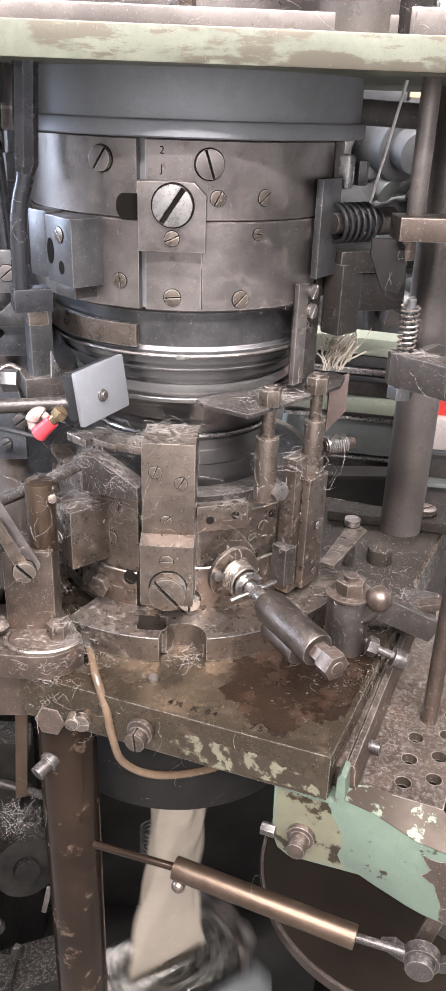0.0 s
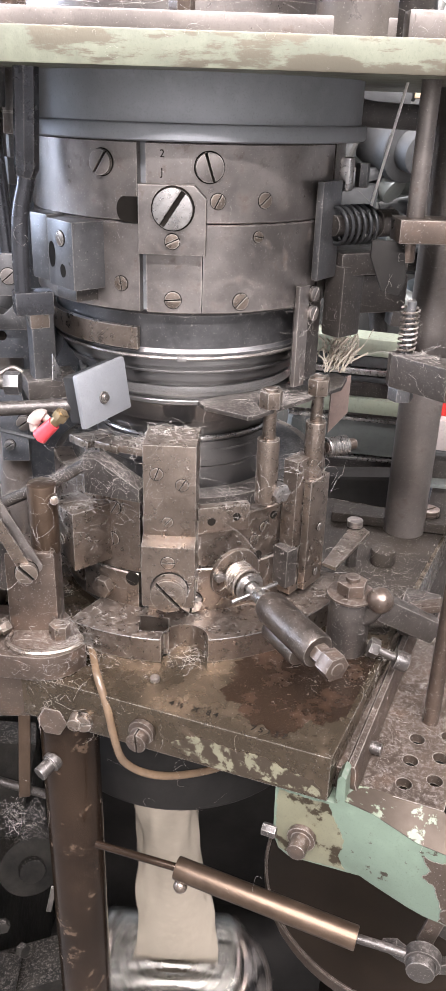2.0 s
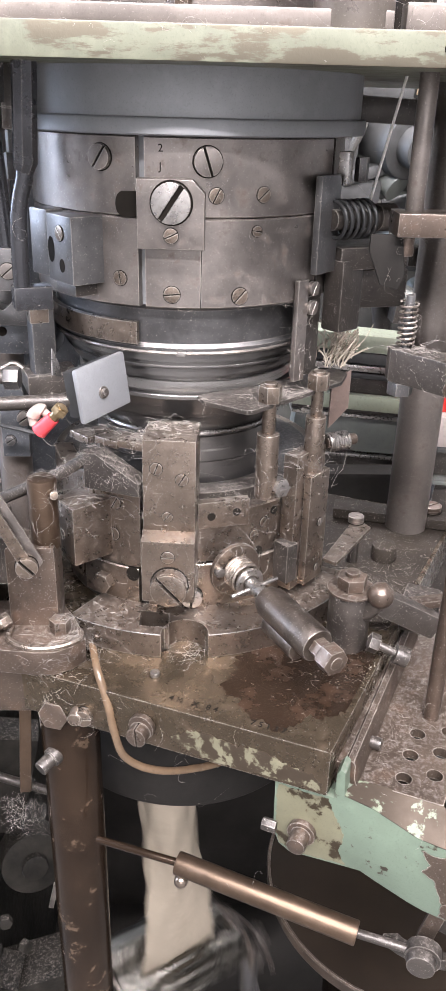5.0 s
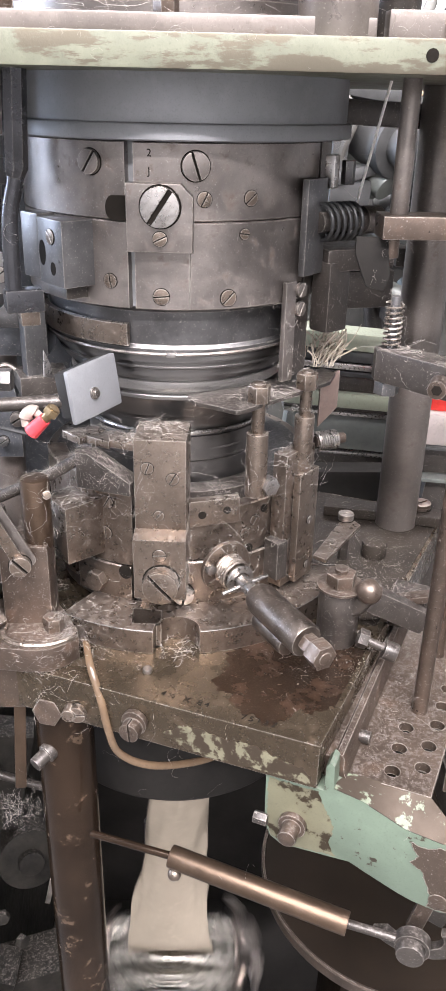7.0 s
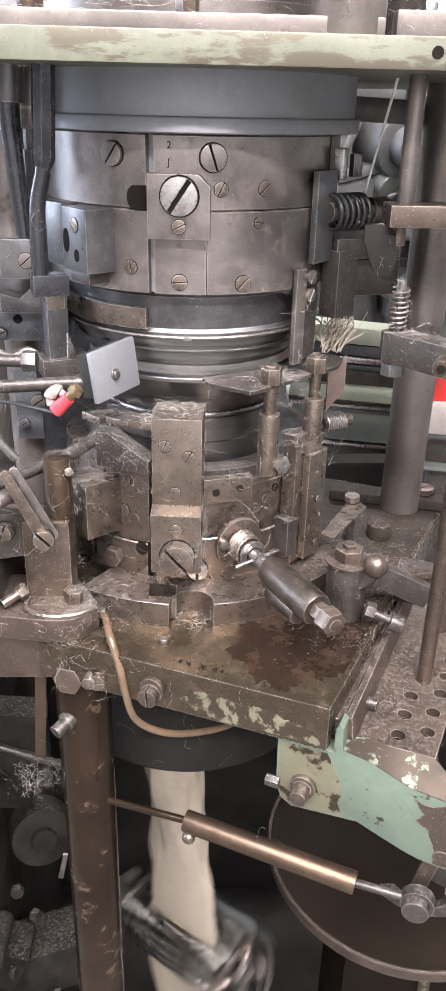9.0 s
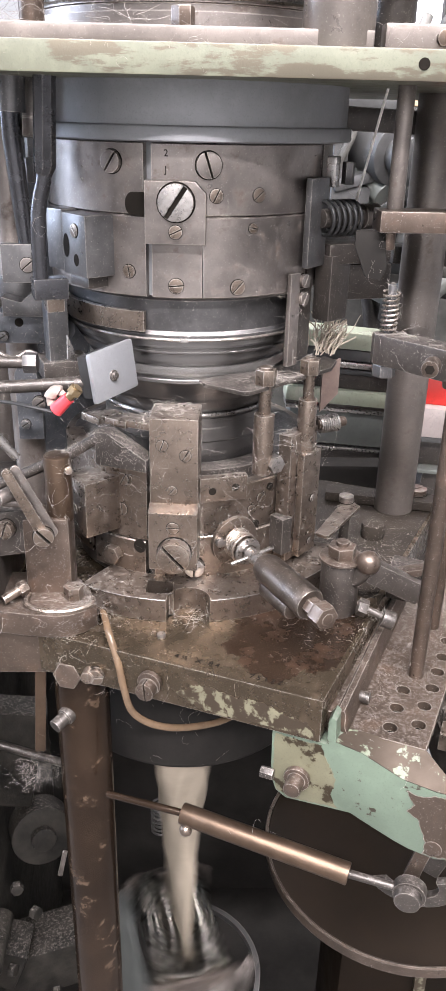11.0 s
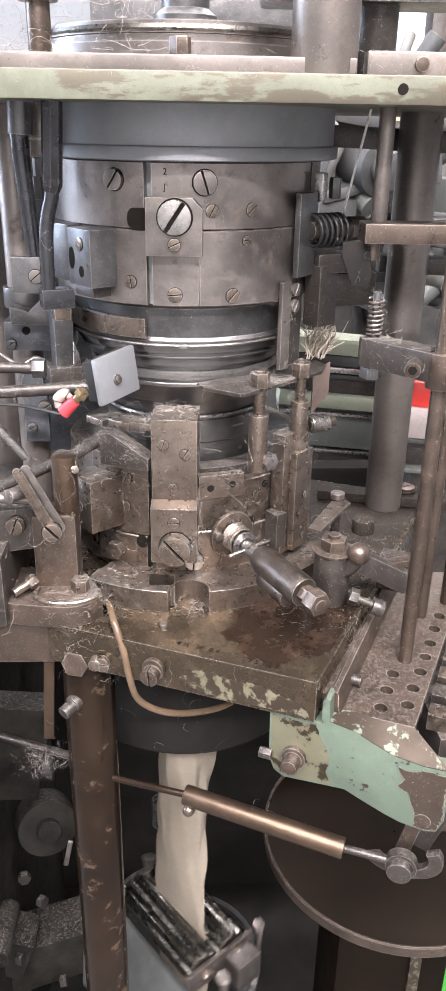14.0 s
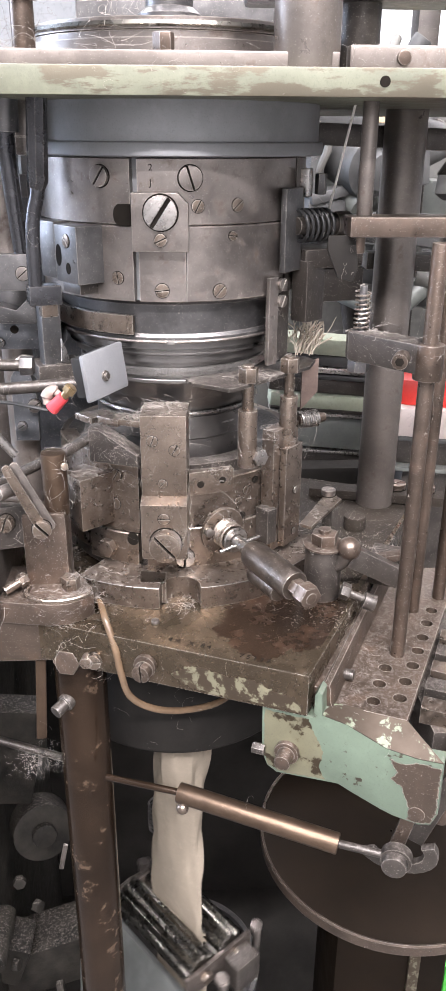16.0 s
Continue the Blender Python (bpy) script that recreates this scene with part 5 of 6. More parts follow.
cyl(bm, 0.0062, 0.03, pose(-0.076, -0.1, 0.3895), seg=24)
cyl(bm, 0.0105, 0.02, pose(-0.076, -0.1, 0.413), seg=24)
solo("collar_stud", bm, BROWN, "collared steel stud on the top plate", "stud")
bm = B()
box(bm, 0.10, 0.012, 0.0135, pose(0.148, -0.09, 0.3875), 0.0012)
tb = solo("top_strip", bm, POSTM, "flat worn steel strip bolted to the top plate", "strip")
bm = B()
cyl(bm, 0.0038, 0.003, pose(0.1275, -0.0959, 0.388) @ OUT, seg=20)
part("screw", bm, BROWN, tb)
bm = B()
cyl(bm, 0.014, 0.2, pose(0.125, 0.02, 0.381), seg=28)
solo("upper_post", bm, SHADOWY, "dark round post on the top plate", "post")
bm = B()
box(bm, 0.30, 0.05, 0.018, pose(0.2, 0.02, 0.437), 0.003)
solo("upper_bar", bm, BLACK, "dark cross bar above the top plate", "bar", "upper bars")
bm = B()
box(bm, 0.24, 0.03, 0.05, pose(0.045, 0.17, 0.43), 0.003)
solo("upper_bar", bm, BLACK, "dark flat bar across the rear of the top plate", "bar", "upper bars")

# ---- frame below and behind ----
FR = thing("machine_frame", "dark machine frame, panels added to shade the space below", "frame")
# Dark panels added to block light and darken the space under the plate.
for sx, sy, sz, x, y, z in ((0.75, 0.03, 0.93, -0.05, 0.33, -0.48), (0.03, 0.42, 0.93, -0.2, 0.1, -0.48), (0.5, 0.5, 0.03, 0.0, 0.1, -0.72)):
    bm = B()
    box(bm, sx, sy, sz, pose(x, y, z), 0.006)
    part("panel", bm, MURK if sx < 0.1 else NEAR_BLACK, FR)
bm = B()
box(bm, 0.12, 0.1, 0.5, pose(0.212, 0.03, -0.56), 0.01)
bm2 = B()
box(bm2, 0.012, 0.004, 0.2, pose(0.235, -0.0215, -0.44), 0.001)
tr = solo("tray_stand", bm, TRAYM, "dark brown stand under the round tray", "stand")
part("paint_remnant", bm2, REMNANT, tr, "chipped cream paint")
bm = B()
box(bm, 0.17, 0.2, 0.03, pose(0.245, -0.086, -0.012), 0.003)
part("side_ledge", bm, SHADOWY, FR)
bm = B()
box(bm, 0.012, 0.3, 0.02, pose(0.237, -0.09, 0.012, 0, 0, -24), 0.002)
part("edge_rail", bm, BROWN, FR, "worn brown edge rail")
for i, (x, y) in enumerate(((0.1655, -0.1725), (0.174, -0.152), (0.1835, -0.1325), (0.1925, -0.113), (0.201, -0.094))):
    bm = B()
    box(bm, 0.02, 0.014, 0.012, pose(x, y, 0.008, 0, 0, -24), 0.001)
    part("rack_block", bm, SHADOWY if i % 2 else CAMLOW, FR, "small worn steel rack block")
bm = B()
cyl(bm, 0.0052, 0.12, facing((0.168, -0.196, -0.06), (0.1, 0.06, 1)), seg=24)
solo("slanted_rod", bm, BROWN, "brown steel rod slanting beside the drilled shelf", "rod")
bm = B()
bm = B()
tube(bm, coil(0.012, 0.006, 7, pose(-0.03, 0.16, -0.42)), 0.0013, 6)
solo("frame_spring", bm, BLACK, "dark coil spring inside the machine frame", "spring")

RH = thing("rear_housing", "dark rear machine housing tinted blue-grey for haze", "housing")
for sx, sy, sz, x, y, z in ((0.10, 0.03, 0.34, -0.115, 0.13, 0.19), (0.05, 0.04, 0.36, -0.21, 0.17, 0.18), (0.30, 0.03, 0.10, -0.2, 0.21, 0.11)):
    bm = B()
    box(bm, sx, sy, sz, pose(x, y, z), 0.004)
    part("panel", bm, HOUSING, RH)

# ---- slide unit beside the drum ----
SU = thing("slide_unit", "linty dark slide unit on an upright grey column", "slide")
bm = B()
cyl(bm, 0.0105, 0.315, pose(-0.1115, -0.015, 0.052), seg=32)
part("column", bm, POSTM, SU, "upright grey steel column")
bm = B()
cyl(bm, 0.0135, 0.014, pose(-0.1115, -0.015, 0.2405), seg=32, bevel=0.001)
part("collar", bm, BLACK, SU)
bm = B()
box(bm, 0.046, 0.03, 0.02, pose(-0.1, -0.02, 0.224), 0.0015)
part("carrier", bm, HOUSING, SU)
# The carrier's hole is painted shade, a near-black disc.
for x, z in ((-0.108, 0.228),):
    bm = B()
    cyl(bm, 0.0028, 0.0006, pose(x, -0.0352, z) @ OUT, seg=18, bevel=0)
    part("hole", bm, INK_SHADE, SU, "hole painted as a dark disc")
bm = B()
prism(bm, [(-0.0085, 0.0), (0.0085, 0.0), (0.0085, 0.034), (0.004, 0.058), (-0.006, 0.05), (-0.0085, 0.046)], 0.008, pose(-0.1055, -0.028, 0.1485) @ OUT, 0.0007)
part("upright_plate", bm, HOUSING, SU, "upright grey plate with a pointed top")
bm = B()
box(bm, 0.013, 0.012, 0.042, pose(-0.0815, -0.055, 0.229, 0, 0, 25), 0.0015)
part("jaw", bm, BLACK, SU)
bm = B()
box(bm, 0.03, 0.026, 0.012, pose(-0.079, -0.05, 0.2045, 0, 0, 20), 0.002)
part("linty_foot", bm, SHADOWY, SU)
bm = B()
cyl(bm, 0.0038, 0.06, pose(-0.121, -0.004, 0.17), seg=18)
part("pin", bm, CAM, SU, "grey steel pin")
bm = B()
slot_head(bm, 0.0045, 0.004, 35, pose(-0.0985, -0.0362, 0.175) @ OUT)
part("screw", bm, CAM, SU)
for x, y, z, r in ((-0.118, -0.0362, 0.2195, 0.003), (-0.0885, -0.0362, 0.2285, 0.0034), (-0.1085, -0.0362, 0.16, 0.0032)):
    bm = B()
    slot_head(bm, r, 0.003, 30 + 900 * r, pose(x, y, z) @ OUT)
    part("screw", bm, BLACK, SU)
bm = B()
prism(bm, [(-0.016, 0.0), (0.012, 0.0), (0.012, 0.006), (0.004, 0.016), (-0.004, 0.009), (-0.016, 0.012)], 0.014, pose(-0.1, -0.03, 0.2335) @ OUT, 0.0008)
part("notched_jaw", bm, BLACK, SU, "dark notched jaw")
bm = B()
tube(bm, smooth_path([(-0.125, -0.045, 0.215), (-0.112, -0.048, 0.208), (-0.1, -0.046, 0.212), (-0.088, -0.05, 0.204)]), 0.0016, 8)
part("bent_wire", bm, CAM, SU, "bent steel wire")
bm = B()
hexagon(bm, 0.0062, 0.008, facing((-0.0945, -0.095, 0.2185), (1, -0.03, 0)), 0.0006)
part("bar_cap", bm, BLACK, SU, "dark hexagon end cap")

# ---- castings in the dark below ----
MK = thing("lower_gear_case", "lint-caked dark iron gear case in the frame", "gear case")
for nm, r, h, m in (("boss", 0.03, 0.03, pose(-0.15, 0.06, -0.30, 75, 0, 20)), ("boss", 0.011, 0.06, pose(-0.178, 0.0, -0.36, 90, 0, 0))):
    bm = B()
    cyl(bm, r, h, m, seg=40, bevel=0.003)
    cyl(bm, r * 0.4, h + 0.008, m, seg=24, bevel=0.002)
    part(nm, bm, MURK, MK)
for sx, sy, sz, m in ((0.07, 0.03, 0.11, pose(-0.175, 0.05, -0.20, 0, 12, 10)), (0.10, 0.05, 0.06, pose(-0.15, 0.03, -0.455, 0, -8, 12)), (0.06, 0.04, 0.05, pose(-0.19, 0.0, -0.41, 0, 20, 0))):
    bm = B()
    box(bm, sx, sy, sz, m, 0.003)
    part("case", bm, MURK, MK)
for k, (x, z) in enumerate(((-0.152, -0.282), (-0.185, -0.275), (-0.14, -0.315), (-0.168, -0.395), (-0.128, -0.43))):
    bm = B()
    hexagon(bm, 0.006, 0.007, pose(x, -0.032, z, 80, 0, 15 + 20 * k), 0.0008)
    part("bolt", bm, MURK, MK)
bm = B()
cyl(bm, 0.0036, 0.12, facing((-0.19, -0.005, -0.132), (0.92, 0.0, -0.36)), seg=16)
solo("cross_rod", bm, SHADOWY, "thin oily rod running into the column", "rod")
bm = B()
box(bm, 0.0045, 0.003, 0.03, pose(-0.112, -0.02, -0.268, 0, 12, 0), 0.0008)
solo("metal_tag", bm, CAM, "small bright metal tag in the dark frame", "tag")

# ---- hall behind the machine ----
PALE = node_material("pale_green_enamel", (0.36, 0.39, 0.29), 0.4, 0.0, 0.8, 8, 300, 0.1, 0.2)
BENCH = node_material("grey_bench_steel", (0.16, 0.17, 0.155), 0.45, 0.2, 0.6, 14, 300, 0.2, 0.2)
REDBIN = node_material("red_bin_plastic", (0.62, 0.03, 0.02), 0.4, 0.0, 0.85, 6, 200, 0.05)
CARTON = node_material("pinkish_white_card", (0.5, 0.43, 0.4), 0.6, 0.0, 0.85, 10, 300, 0.1)
BACKM = node_material("dull_beige_panel", (0.13, 0.126, 0.113), 0.55, 0.0, 0.4, 12, 200, 0.1)
CREAM = node_material("cream_card", (0.62, 0.47, 0.3), 0.7, 0.0, 0.85, 10, 300, 0.1)
GREYM = node_material("grey_machine_parts", (0.08, 0.08, 0.078), 0.6, 0.25, 0.45, 20, 300, 0.2)
BM = thing("neighbour_machine", "grey neighbouring machine with pale green guards", "machine")
for sx, sy, sz, x, y, z, mat, nm in (
        (0.16, 0.04, 0.020, 0.187, 0.372, 0.1210, PALE, "guard"), (0.16, 0.03, 0.013, 0.188, 0.370, 0.1040, GREYM, "rail"), (0.16, 0.03, 0.007, 0.188, 0.366, 0.0935, BRIGHT, "rail"),
        (0.16, 0.03, 0.006, 0.188, 0.366, 0.0855, GREYM, "rail"), (0.16, 0.03, 0.018, 0.189, 0.372, 0.0720, SHADOWY, "rail"), (0.16, 0.03, 0.018, 0.190, 0.366, 0.0540, PALE, "guard"),
        (0.16, 0.03, 0.004, 0.191, 0.370, 0.0424, SHADOWY, "rail"), (0.16, 0.03, 0.004, 0.191, 0.366, 0.0384, BRIGHT, "rail"), (0.16, 0.03, 0.042, 0.193, 0.370, 0.0145, BENCH, "panel"), (0.16, 0.03, 0.0035, 0.195, 0.366, -0.0095, BRIGHT, "rail"),
        (0.16, 0.03, 0.06, 0.196, 0.370, -0.042, SHADOWY, "panel"),
        (0.09, 0.06, 0.004, 0.262, 0.215, 0.0640, GREYM, "shelf"), (0.09, 0.05, 0.029, 0.262, 0.222, 0.0475, SHADOWY, "shelf_front"), (0.09, 0.06, 0.004, 0.264, 0.215, 0.0310, BENCH, "shelf"), (0.09, 0.05, 0.3, 0.266, 0.222, -0.121, SHADOWY, "shelf_front"),
        (0.6, 0.3, 0.02, 0.35, 0.45, -0.09, SHADOWY, "bed"), (0.05, 0.05, 0.5, 0.47, 0.6, 0.2, GREYM, "post"),
        (0.06, 0.05, 0.16, 0.19, 0.55, 0.30, GREYM, "head"), (0.03, 0.04, 0.6, 0.33, 0.62, 0.25, SHADOWY, "post"), (0.5, 0.04, 0.05, 0.3, 0.66, 0.27, BENCH, "beam")):
    bm = B()
    box(bm, sx, sy, sz, pose(x, y, z, 0, 5 if y < 0.4 else 0, 0), min(sx, sy, sz) * 0.2)
    part(nm, bm, mat, BM)
bm = B()
box(bm, 0.7, 0.03, 0.75, pose(0.45, 0.76, 0.045), 0.004)
part("back_panel", bm, BACKM, BM, "dull beige back panel")
bm = B()
box(bm, 0.5, 0.02, 0.06, pose(0.3, 0.7, 0.17, 0, 6, 0), 0.004)
part("beam", bm, GREYM, BM)
rn = random.Random(9)
for i in range(64):
    bm = B()
    x, z = 0.14 + rn.random() * 0.24, 0.11 + rn.random() * 0.33
    r = 0.006 + 0.012 * rn.random()
    if i % 3:
        cyl(bm, r, 0.03 + 0.08 * rn.random(), pose(x, 0.5 + 0.1 * rn.random(), z, rn.random() * 180, rn.random() * 90, rn.random() * 90), seg=16, bevel=0.002)
    else:
        box(bm, r * 3, r * 2, r * 2, pose(x, 0.52, z, 0, rn.random() * 30, rn.random() * 60), 0.003)
    part("fitting", bm, (GREYM, BACKM, BENCH, SHADOWY)[i % 4], BM)
# the head seen between drum and rod
bm = B()
cyl(bm, 0.036, 0.09, pose(0.198, 0.52, 0.33, 100, 0, 25), seg=40, bevel=0.006)
cyl(bm, 0.022, 0.11, pose(0.198, 0.52, 0.33, 100, 0, 25), seg=32, bevel=0.004)
part("head_drum", bm, GREYM, BM)
for sx, sz, x, z, ry in ((0.07, 0.018, 0.195, 0.368, 8), (0.09, 0.014, 0.20, 0.29, -14), (0.05, 0.04, 0.178, 0.262, 6), (0.02, 0.12, 0.166, 0.34, 4), (0.03, 0.07, 0.285, 0.33, -6), (0.05, 0.03, 0.30, 0.24, 10)):
    bm = B()
    box(bm, sx, 0.05, sz, pose(x, 0.47, z, 0, ry, 12), 0.005)
    part("bracket", bm, GREYM, BM)
for pts in ([(0.15, 0.45, 0.38), (0.18, 0.44, 0.345), (0.17, 0.45, 0.30), (0.2, 0.46, 0.27)], [(0.26, 0.45, 0.42), (0.29, 0.44, 0.36), (0.28, 0.45, 0.29), (0.31, 0.46, 0.2)]):
    bm = B()
    tube(bm, smooth_path(pts), 0.005, 10)
    part("hose", bm, BACKM, BM, "pale curved hose")
bm = B()
box(bm, 0.065, 0.05, 0.028, pose(0.259, 0.225, 0.1090, 0, 5, 0), 0.006)
solo("red_bin", bm, REDBIN, "small red plastic bin standing on the bench", "bin")
bm = B()
box(bm, 0.075, 0.056, 0.03, pose(0.261, 0.217, 0.0805, 0, 5, 0), 0.002)
solo("white_carton", bm, CARTON, "pale carton under the red bin", "carton")
bm = B()
box(bm, 0.034, 0.02, 0.04, pose(0.262, 0.5, 0.385), 0.002)
solo("card_box", bm, CREAM, "small tan cardboard box on the neighbouring machine", "box")
bm = B()
box(bm, 0.05, 0.1, 0.32, pose(0.357, 0.165, -0.79), 0.006)
solo("green_crate", bm, node_material("bright_green_plastic", (0.06, 0.4, 0.05), 0.4, 0.0, 0.85, 10, 300, 0.05), "bright green plastic crate standing on the floor", "crate")
WN = thing("window_1", "bright hall window with white panes", "window", kind="structure")
GLOW = bpy.data.materials.new("daylight_pane")
GLOW.use_nodes = True
gb = GLOW.node_tree.nodes["Principled BSDF"]
gb.inputs["Base Color"].default_value = (0.8, 0.8, 0.8, 1)
gb.inputs["Emission Color"].default_value = (0.95, 0.98, 1.0, 1)
gb.inputs["Emission Strength"].default_value = 1.4
for i, x in enumerate((0.4, 1.3, 2.2)):
    bm = B()
    box(bm, 0.8, 0.02, 1.3, pose(x, 4.92, 0.95), 0)
    part("pane", bm, GLOW, WN)
bm = B()
box(bm, 2.9, 0.05, 0.08, pose(1.3, 4.9, 1.64), 0.005)
part("window_frame", bm, WALLM, WN)

# ---- lint ----


def fibres(rng, count, spread, r0, target, lo, hi, length, near=None):
    """Loose fibres lying on what they fall upon: rays sent inwards find the surfaces."""
    dg = bpy.context.evaluated_depsgraph_get()
    verts, faces = [], []
    made = tries = 0
    while made < count and tries < count * 4:
        tries += 1
        az, z = radians(rng.uniform(*spread)), rng.uniform(lo, hi)
        if near:
            o = Vector((near[0] + rng.gauss(0, near[3]), near[1] + rng.gauss(0, near[3]), near[2] + 0.05))
            d = Vector((rng.gauss(0, 0.15), rng.gauss(0, 0.15) + 0.25, -1)).normalized()
        else:
            o = Vector((r0 * math.cos(az), r0 * math.sin(az), z + rng.uniform(0.05, 0.2)))
            d = (Vector((rng.gauss(0, target), rng.gauss(0, target), z)) - o).normalized()
        hit, p, n, _, ob, _ = scene.ray_cast(dg, o, d)
        if not hit or p.length > 0.6 or (ob.parent and ob.parent.name in ("take_down", "knitted_tube", "needle_cylinder", "sensor_switch", "sinker_ring")):
            continue
        made += 1
        step = rng.uniform(*length) / 7
        t = n.orthogonal().normalized()
        t.rotate(Matrix.Rotation(rng.uniform(0, 6.28), 3, n))
        curl = rng.gauss(0, 0.6)
        p = p + n * 0.0004
        w = rng.choice((0.00003, 0.00004, 0.00005, 0.00007))
        base = len(verts)
        for k in range(8):
            s = n.cross(t)
            for c in range(3):
                a = c * 2.094
                verts.append(p + (n * math.cos(a) + s * math.sin(a)) * w)
            p = p + t * step
            t.rotate(Matrix.Rotation(curl + rng.gauss(0, 0.5), 3, n))
            t = (t + n * rng.gauss(0, 0.22) + Vector((0, 0, -0.06))).normalized()
        for k in range(7):
            for c in range(3):
                a, b = base + 3 * k + c, base + 3 * k + (c + 1) % 3
                faces.append((a, b, b + 3, a + 3))
    me = bpy.data.meshes.new("lint_fibres")
    me.from_pydata(verts, [], faces)
    me.materials.append(STRAND)
    return me


bpy.context.view_layer.update()
rng = random.Random(3)
tagged(new("lint_fibres", fibres(rng, 330, (-150, -35), 0.3, 0.05, 0.07, 0.2, (0.008, 0.035))), "loose pale lint fibres clinging to oily metal", "lint", kind="stuff")
tagged(new("lint_fibres", fibres(rng, 40, (-150, -30), 0.3, 0.05, 0.2, 0.36, (0.004, 0.014))), "few loose pale fibres on the upper cam box", "lint", kind="stuff")
tagged(new("lint_fibres", fibres(rng, 70, (-140, -50), 0.33, 0.07, -0.1, 0.05, (0.006, 0.022))), "loose pale fibres hanging on column and rods", "lint", kind="stuff")
for cx, cy, cz, sd, num in ((0.001, -0.112, 0.066, 0.006, 260), (-0.068, -0.092, 0.146, 0.008, 220), (0.03, -0.094, 0.13, 0.007, 160), (0.062, -0.075, 0.17, 0.009, 220), (-0.008, -0.088, 0.19, 0.009, 240), (-0.06, -0.085, 0.18, 0.012, 260),
                            (0.062, -0.065, 0.207, 0.014, 240), (0.128, -0.118, 0.232, 0.012, 200), (0.092, -0.04, 0.29, 0.01, 160), (-0.065, -0.128, 0.05, 0.01, 160), (-0.04, -0.115, 0.062, 0.01, 120), (0.06, -0.12, 0.062, 0.015, 90),
                            (-0.1, -0.1, 0.13, 0.014, 260), (0.13, -0.05, 0.062, 0.03, 260), (-0.03, -0.11, 0.397, 0.04, 120), (-0.09, -0.1, 0.397, 0.012, 160), (0.1, -0.09, 0.385, 0.02, 60), 
                            (-0.062, -0.128, 0.05, 0.007, 220), (-0.077, -0.14, 0.02, 0.006, 160), (-0.06, -0.09, 0.15, 0.012, 320), (0.095, -0.07, 0.07, 0.03, 320), (0.13, -0.14, 0.04, 0.03, 300), (0.125, -0.115, 0.245, 0.013, 240), (-0.045, -0.1, 0.18, 0.012, 240), (-0.11, -0.12, 0.1, 0.02, 260), (-0.02, -0.12, 0.4, 0.06, 200), (-0.03, -0.07, 0.42, 0.035, 260), (-0.09, -0.1, 0.4, 0.015, 260), (0.04, -0.1, 0.4, 0.03, 140)):
    tagged(new("lint_tuft", fibres(rng, int(num * 0.5), (0, 1), 0.3, 0.05, 0, 1, (0.004, 0.016), (cx, cy, cz, sd))), "tangled tuft of grey lint caught on the machine", "lint", kind="stuff")


for cx, cy, cz, sd, num in ((-0.008, -0.09, 0.19, 0.008, 420), (-0.04, -0.085, 0.18, 0.012, 420), (-0.065, -0.08, 0.145, 0.009, 380), (0.05, -0.075, 0.207, 0.016, 420), (0.08, -0.05, 0.207, 0.012, 300), (0.125, -0.118, 0.245, 0.014, 520), (0.15, -0.14, 0.245, 0.01, 220),
                            (0.098, -0.035, 0.285, 0.012, 420), (0.16, -0.092, 0.308, 0.03, 320), (0.0, -0.115, 0.062, 0.009, 420), (0.07, -0.07, 0.11, 0.012, 300), (0.11, -0.06, 0.065, 0.03, 420), (0.12, -0.13, 0.035, 0.022, 420), (-0.08, -0.05, 0.212, 0.009, 300),
                            (-0.062, -0.13, 0.05, 0.008, 320), (0.032, -0.1, 0.125, 0.008, 260), (-0.13, -0.1, 0.11, 0.02, 360), (-0.085, -0.1, 0.4, 0.011, 420), (-0.03, -0.13, 0.383, 0.03, 160), (0.1, -0.1, 0.385, 0.012, 160)):
    ob = new("lint_fuzz", fibres(rng, int(num * 0.5), (0, 1), 0.3, 0.05, 0, 1, (0.002, 0.007), (cx, cy, cz, sd)))
    tagged(ob, "short grey lint fuzz caked on a flat top", "lint", kind="stuff")


def tuft(name, c, r, n, label, spread=(1, 1, 1), seed=1):
    """A free ball of loose fibres."""
    g = random.Random(seed)
    bm = B()
    for i in range(n):
        p = Vector(c) + Vector((g.gauss(0, r * spread[0]), g.gauss(0, r * spread[1]), g.gauss(0, r * spread[2])))
        d = Vector((g.gauss(0, 1), g.gauss(0, 1), g.gauss(0, 1))).normalized()
        pts = []
        for k in range(5):
            pts.append(tuple(p))
            p = p + d * g.uniform(0.001, 0.003)
            d = (d + Vector((g.gauss(0, 0.5), g.gauss(0, 0.5), g.gauss(0, 0.5)))).normalized()
        tube(bm, pts, 0.00004, 3)
    return solo(name, bm, STRAND, label, "lint", kind="stuff")


tuft("lint_tuft", (-0.105, -0.11, -0.075), 0.006, 190, "pale lint knot hanging beside the column", (1.6, 1, 0.7), 4)


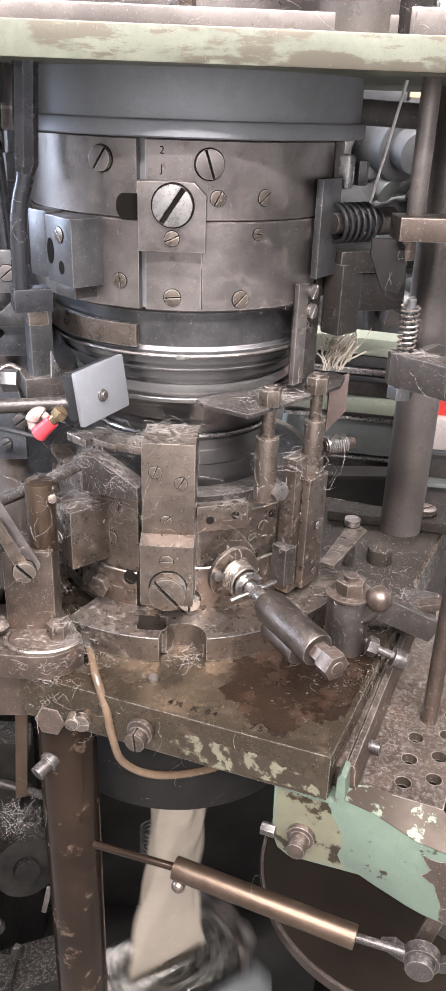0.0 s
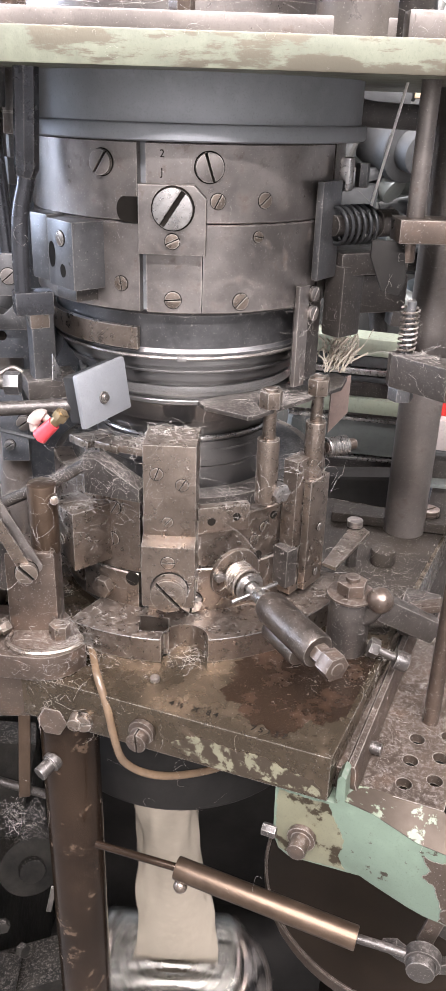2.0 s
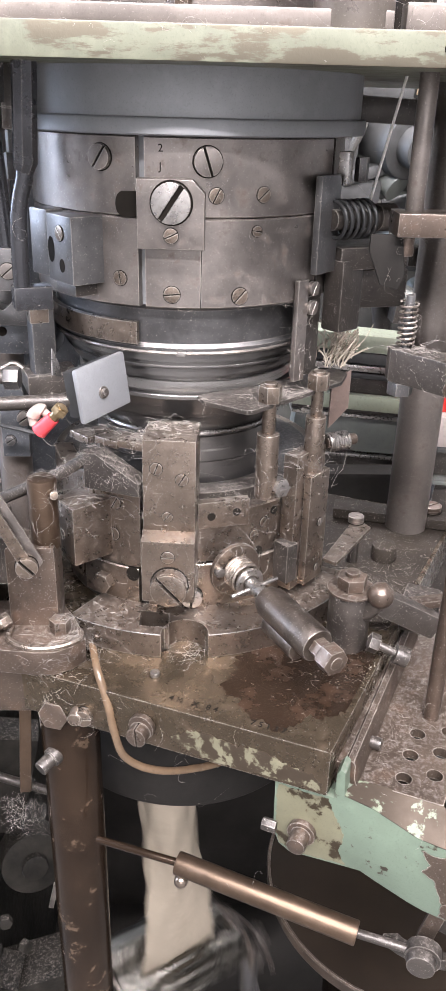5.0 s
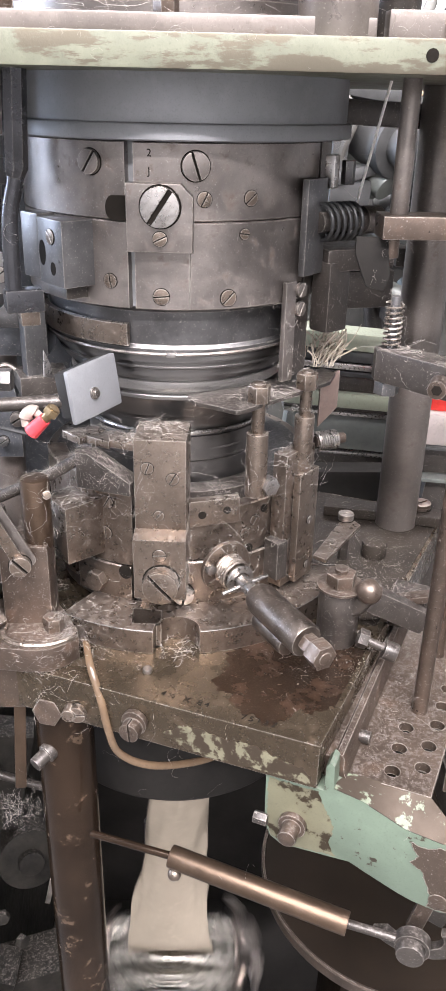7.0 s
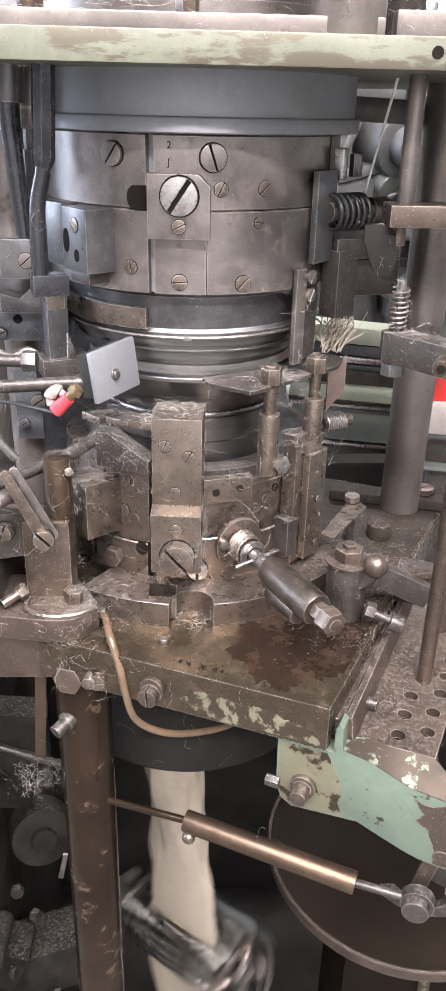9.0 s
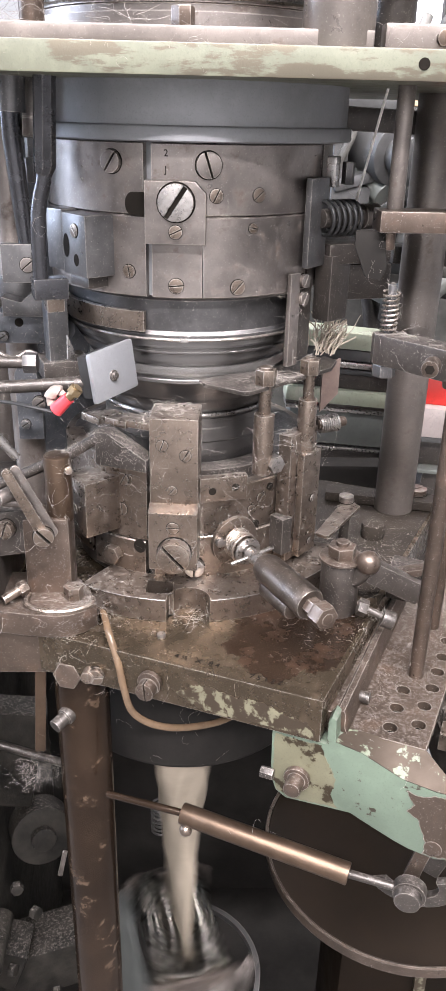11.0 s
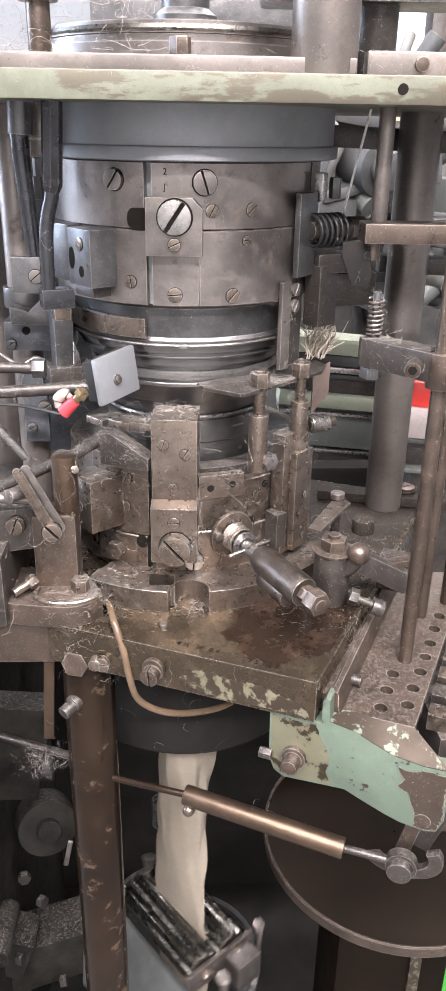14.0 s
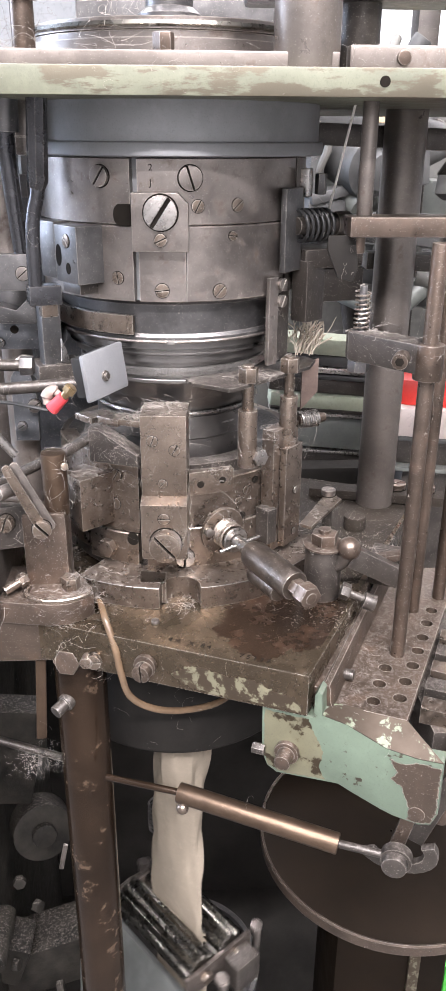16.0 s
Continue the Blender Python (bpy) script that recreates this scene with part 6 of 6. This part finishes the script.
def strands(c, spread, n, steps, floor_z, seed, label, width=(0.00005, 0.0001)):
    """Long curling loose threads that wander from a knot and lie no lower than floor_z."""
    g = random.Random(seed)
    bm = B()
    for i in range(n):
        p = Vector((c[0] + g.gauss(0, spread), c[1] + g.gauss(0, spread), c[2] + abs(g.gauss(0, spread * 0.5))))
        d = Vector((g.gauss(0, 1), g.gauss(0, 0.6), g.gauss(0, 0.5))).normalized()
        axis = Vector((g.gauss(0, 1), g.gauss(0, 1), g.gauss(0, 1))).normalized()
        bend = g.uniform(-0.5, 0.5)
        pts = []
        for k in range(int(steps * g.uniform(0.5, 1.2))):
            pts.append(tuple(p))
            p = p + d * 0.0016
            p.z = max(p.z, floor_z)
            d.rotate(Matrix.Rotation(bend, 3, axis))
            bend = 0.85 * bend + g.gauss(0, 0.18)
            d = (d + Vector((0, 0, -0.05))).normalized()
        tube(bm, pts, g.uniform(*width), 4)
    return solo("loose_threads", bm, STRAND, label, "lint", kind="stuff")


for c, spread, n, steps, fz, label in (
        ((-0.09, -0.105, 0.392), 0.007, 46, 22, 0.3898, "white tangle of threads round a stud on the top plate"), ((-0.03, -0.118, 0.3905), 0.012, 14, 24, 0.3898, "loose white threads lying on the top plate"),
        ((-0.045, -0.09, 0.4085), 0.014, 14, 22, 0.4083, "loose white threads on the flange"), ((0.0955, -0.1, 0.384), 0.006, 16, 12, 0.3812, "small tuft of threads beside the post"),
        ((-0.062, -0.08, 0.1425), 0.008, 30, 20, 0.1415, "tangle of threads on a cam block"), ((-0.045, -0.095, 0.181), 0.01, 16, 20, 0.178, "loose threads on the feeder fingers"),
        ((0.03, -0.103, 0.118), 0.006, 14, 16, 0.1, "loose threads round the plunger flange"), ((0.065, -0.072, 0.162), 0.008, 18, 18, 0.15, "tangled threads between the pillars"),
        ((-0.112, -0.137, 0.075), 0.01, 14, 22, 0.0585, "pale threads hanging on the post foot"), ((-0.062, -0.142, 0.05), 0.006, 16, 14, 0.03, "threads caught on the column bolts"),
        ((0.002, -0.119, 0.0605), 0.005, 34, 10, 0.0587, "grey tuft of threads in the ring notch"), ((0.12, -0.112, 0.246), 0.004, 6, 9, 0.2415, "threads caught on the small spring")):
    strands(c, spread, int(0.65 * n), steps, fz, int(1000 * abs(c[0]) + 7 * n), label)
YARN = node_material("ivory_yarn", (0.55, 0.48, 0.39), 0.85, 0.0, 0.8, 90, 1500, 0.2, spec=0.1)
FRY = B()
g = random.Random(8)
for i in range(80):
    p = Vector((0.091 + g.gauss(0, 0.006), -0.022 + g.gauss(0, 0.004), 0.205 + g.uniform(0, 0.014)))
    d = Vector((g.gauss(0.35, 0.4), g.gauss(-0.2, 0.4), 1)).normalized()
    pts = []
    for k in range(6):
        pts.append(tuple(p))
        p = p + d * g.uniform(0.002, 0.0048)
        d = (d + Vector((g.gauss(0, 0.25), g.gauss(0, 0.25), g.gauss(0, 0.1)))).normalized()
    tube(FRY, pts, g.choice((0.0003, 0.0004, 0.0006)), 4)
solo("yarn_ends", FRY, YARN, "frayed bundle of white yarn ends", "yarn", kind="stuff")


# ---- what moves ----
def motions():
    turn = [(0.0, -6810.5), (2.2, -4669.0), (7.0, -2.0), (12.2, 5050.0), (12.9, 5725.0), (13.0, 5815.0), (13.1, 5905.0), (13.2, 5961.0), (13.3, 5964.0), (13.5, 5966.0), (13.6, 5980.0), (13.7, 6003.0), (13.8, 6026.0),
            (13.9, 6046.0), (14.0, 6068.0), (14.1, 6091.0), (14.2, 6108.0), (14.3, 6121.0), (14.4, 6133.0), (14.5, 6149.0), (14.6, 6166.0), (14.7, 6186.0), (14.8, 6208.0), (14.9, 6228.0), (15.0, 6250.0),
            (15.1, 6270.0), (15.2, 6287.0), (15.3, 6300.0), (15.4, 6313.0), (15.5, 6328.0), (15.6, 6346.0), (15.7, 6366.0), (15.8, 6386.0), (15.9, 6407.0), (16.0, 6429.0)]
    ts, angles = [a for a, _ in turn], [b for _, b in turn]
    times = [i / 15 for i in range(198)] + [13.2 + i / 10 for i in range(1, 29)]
    for ob, x, z in ((CYL, 0.0, 0.0), (CLO, -0.007, 0.0), (TAKE, -0.007, -0.375)):
        walk(ob, [(t, pose(x, 0, z, 0, 0, float(np.interp(t, ts, angles)))) for t in times])


motions()
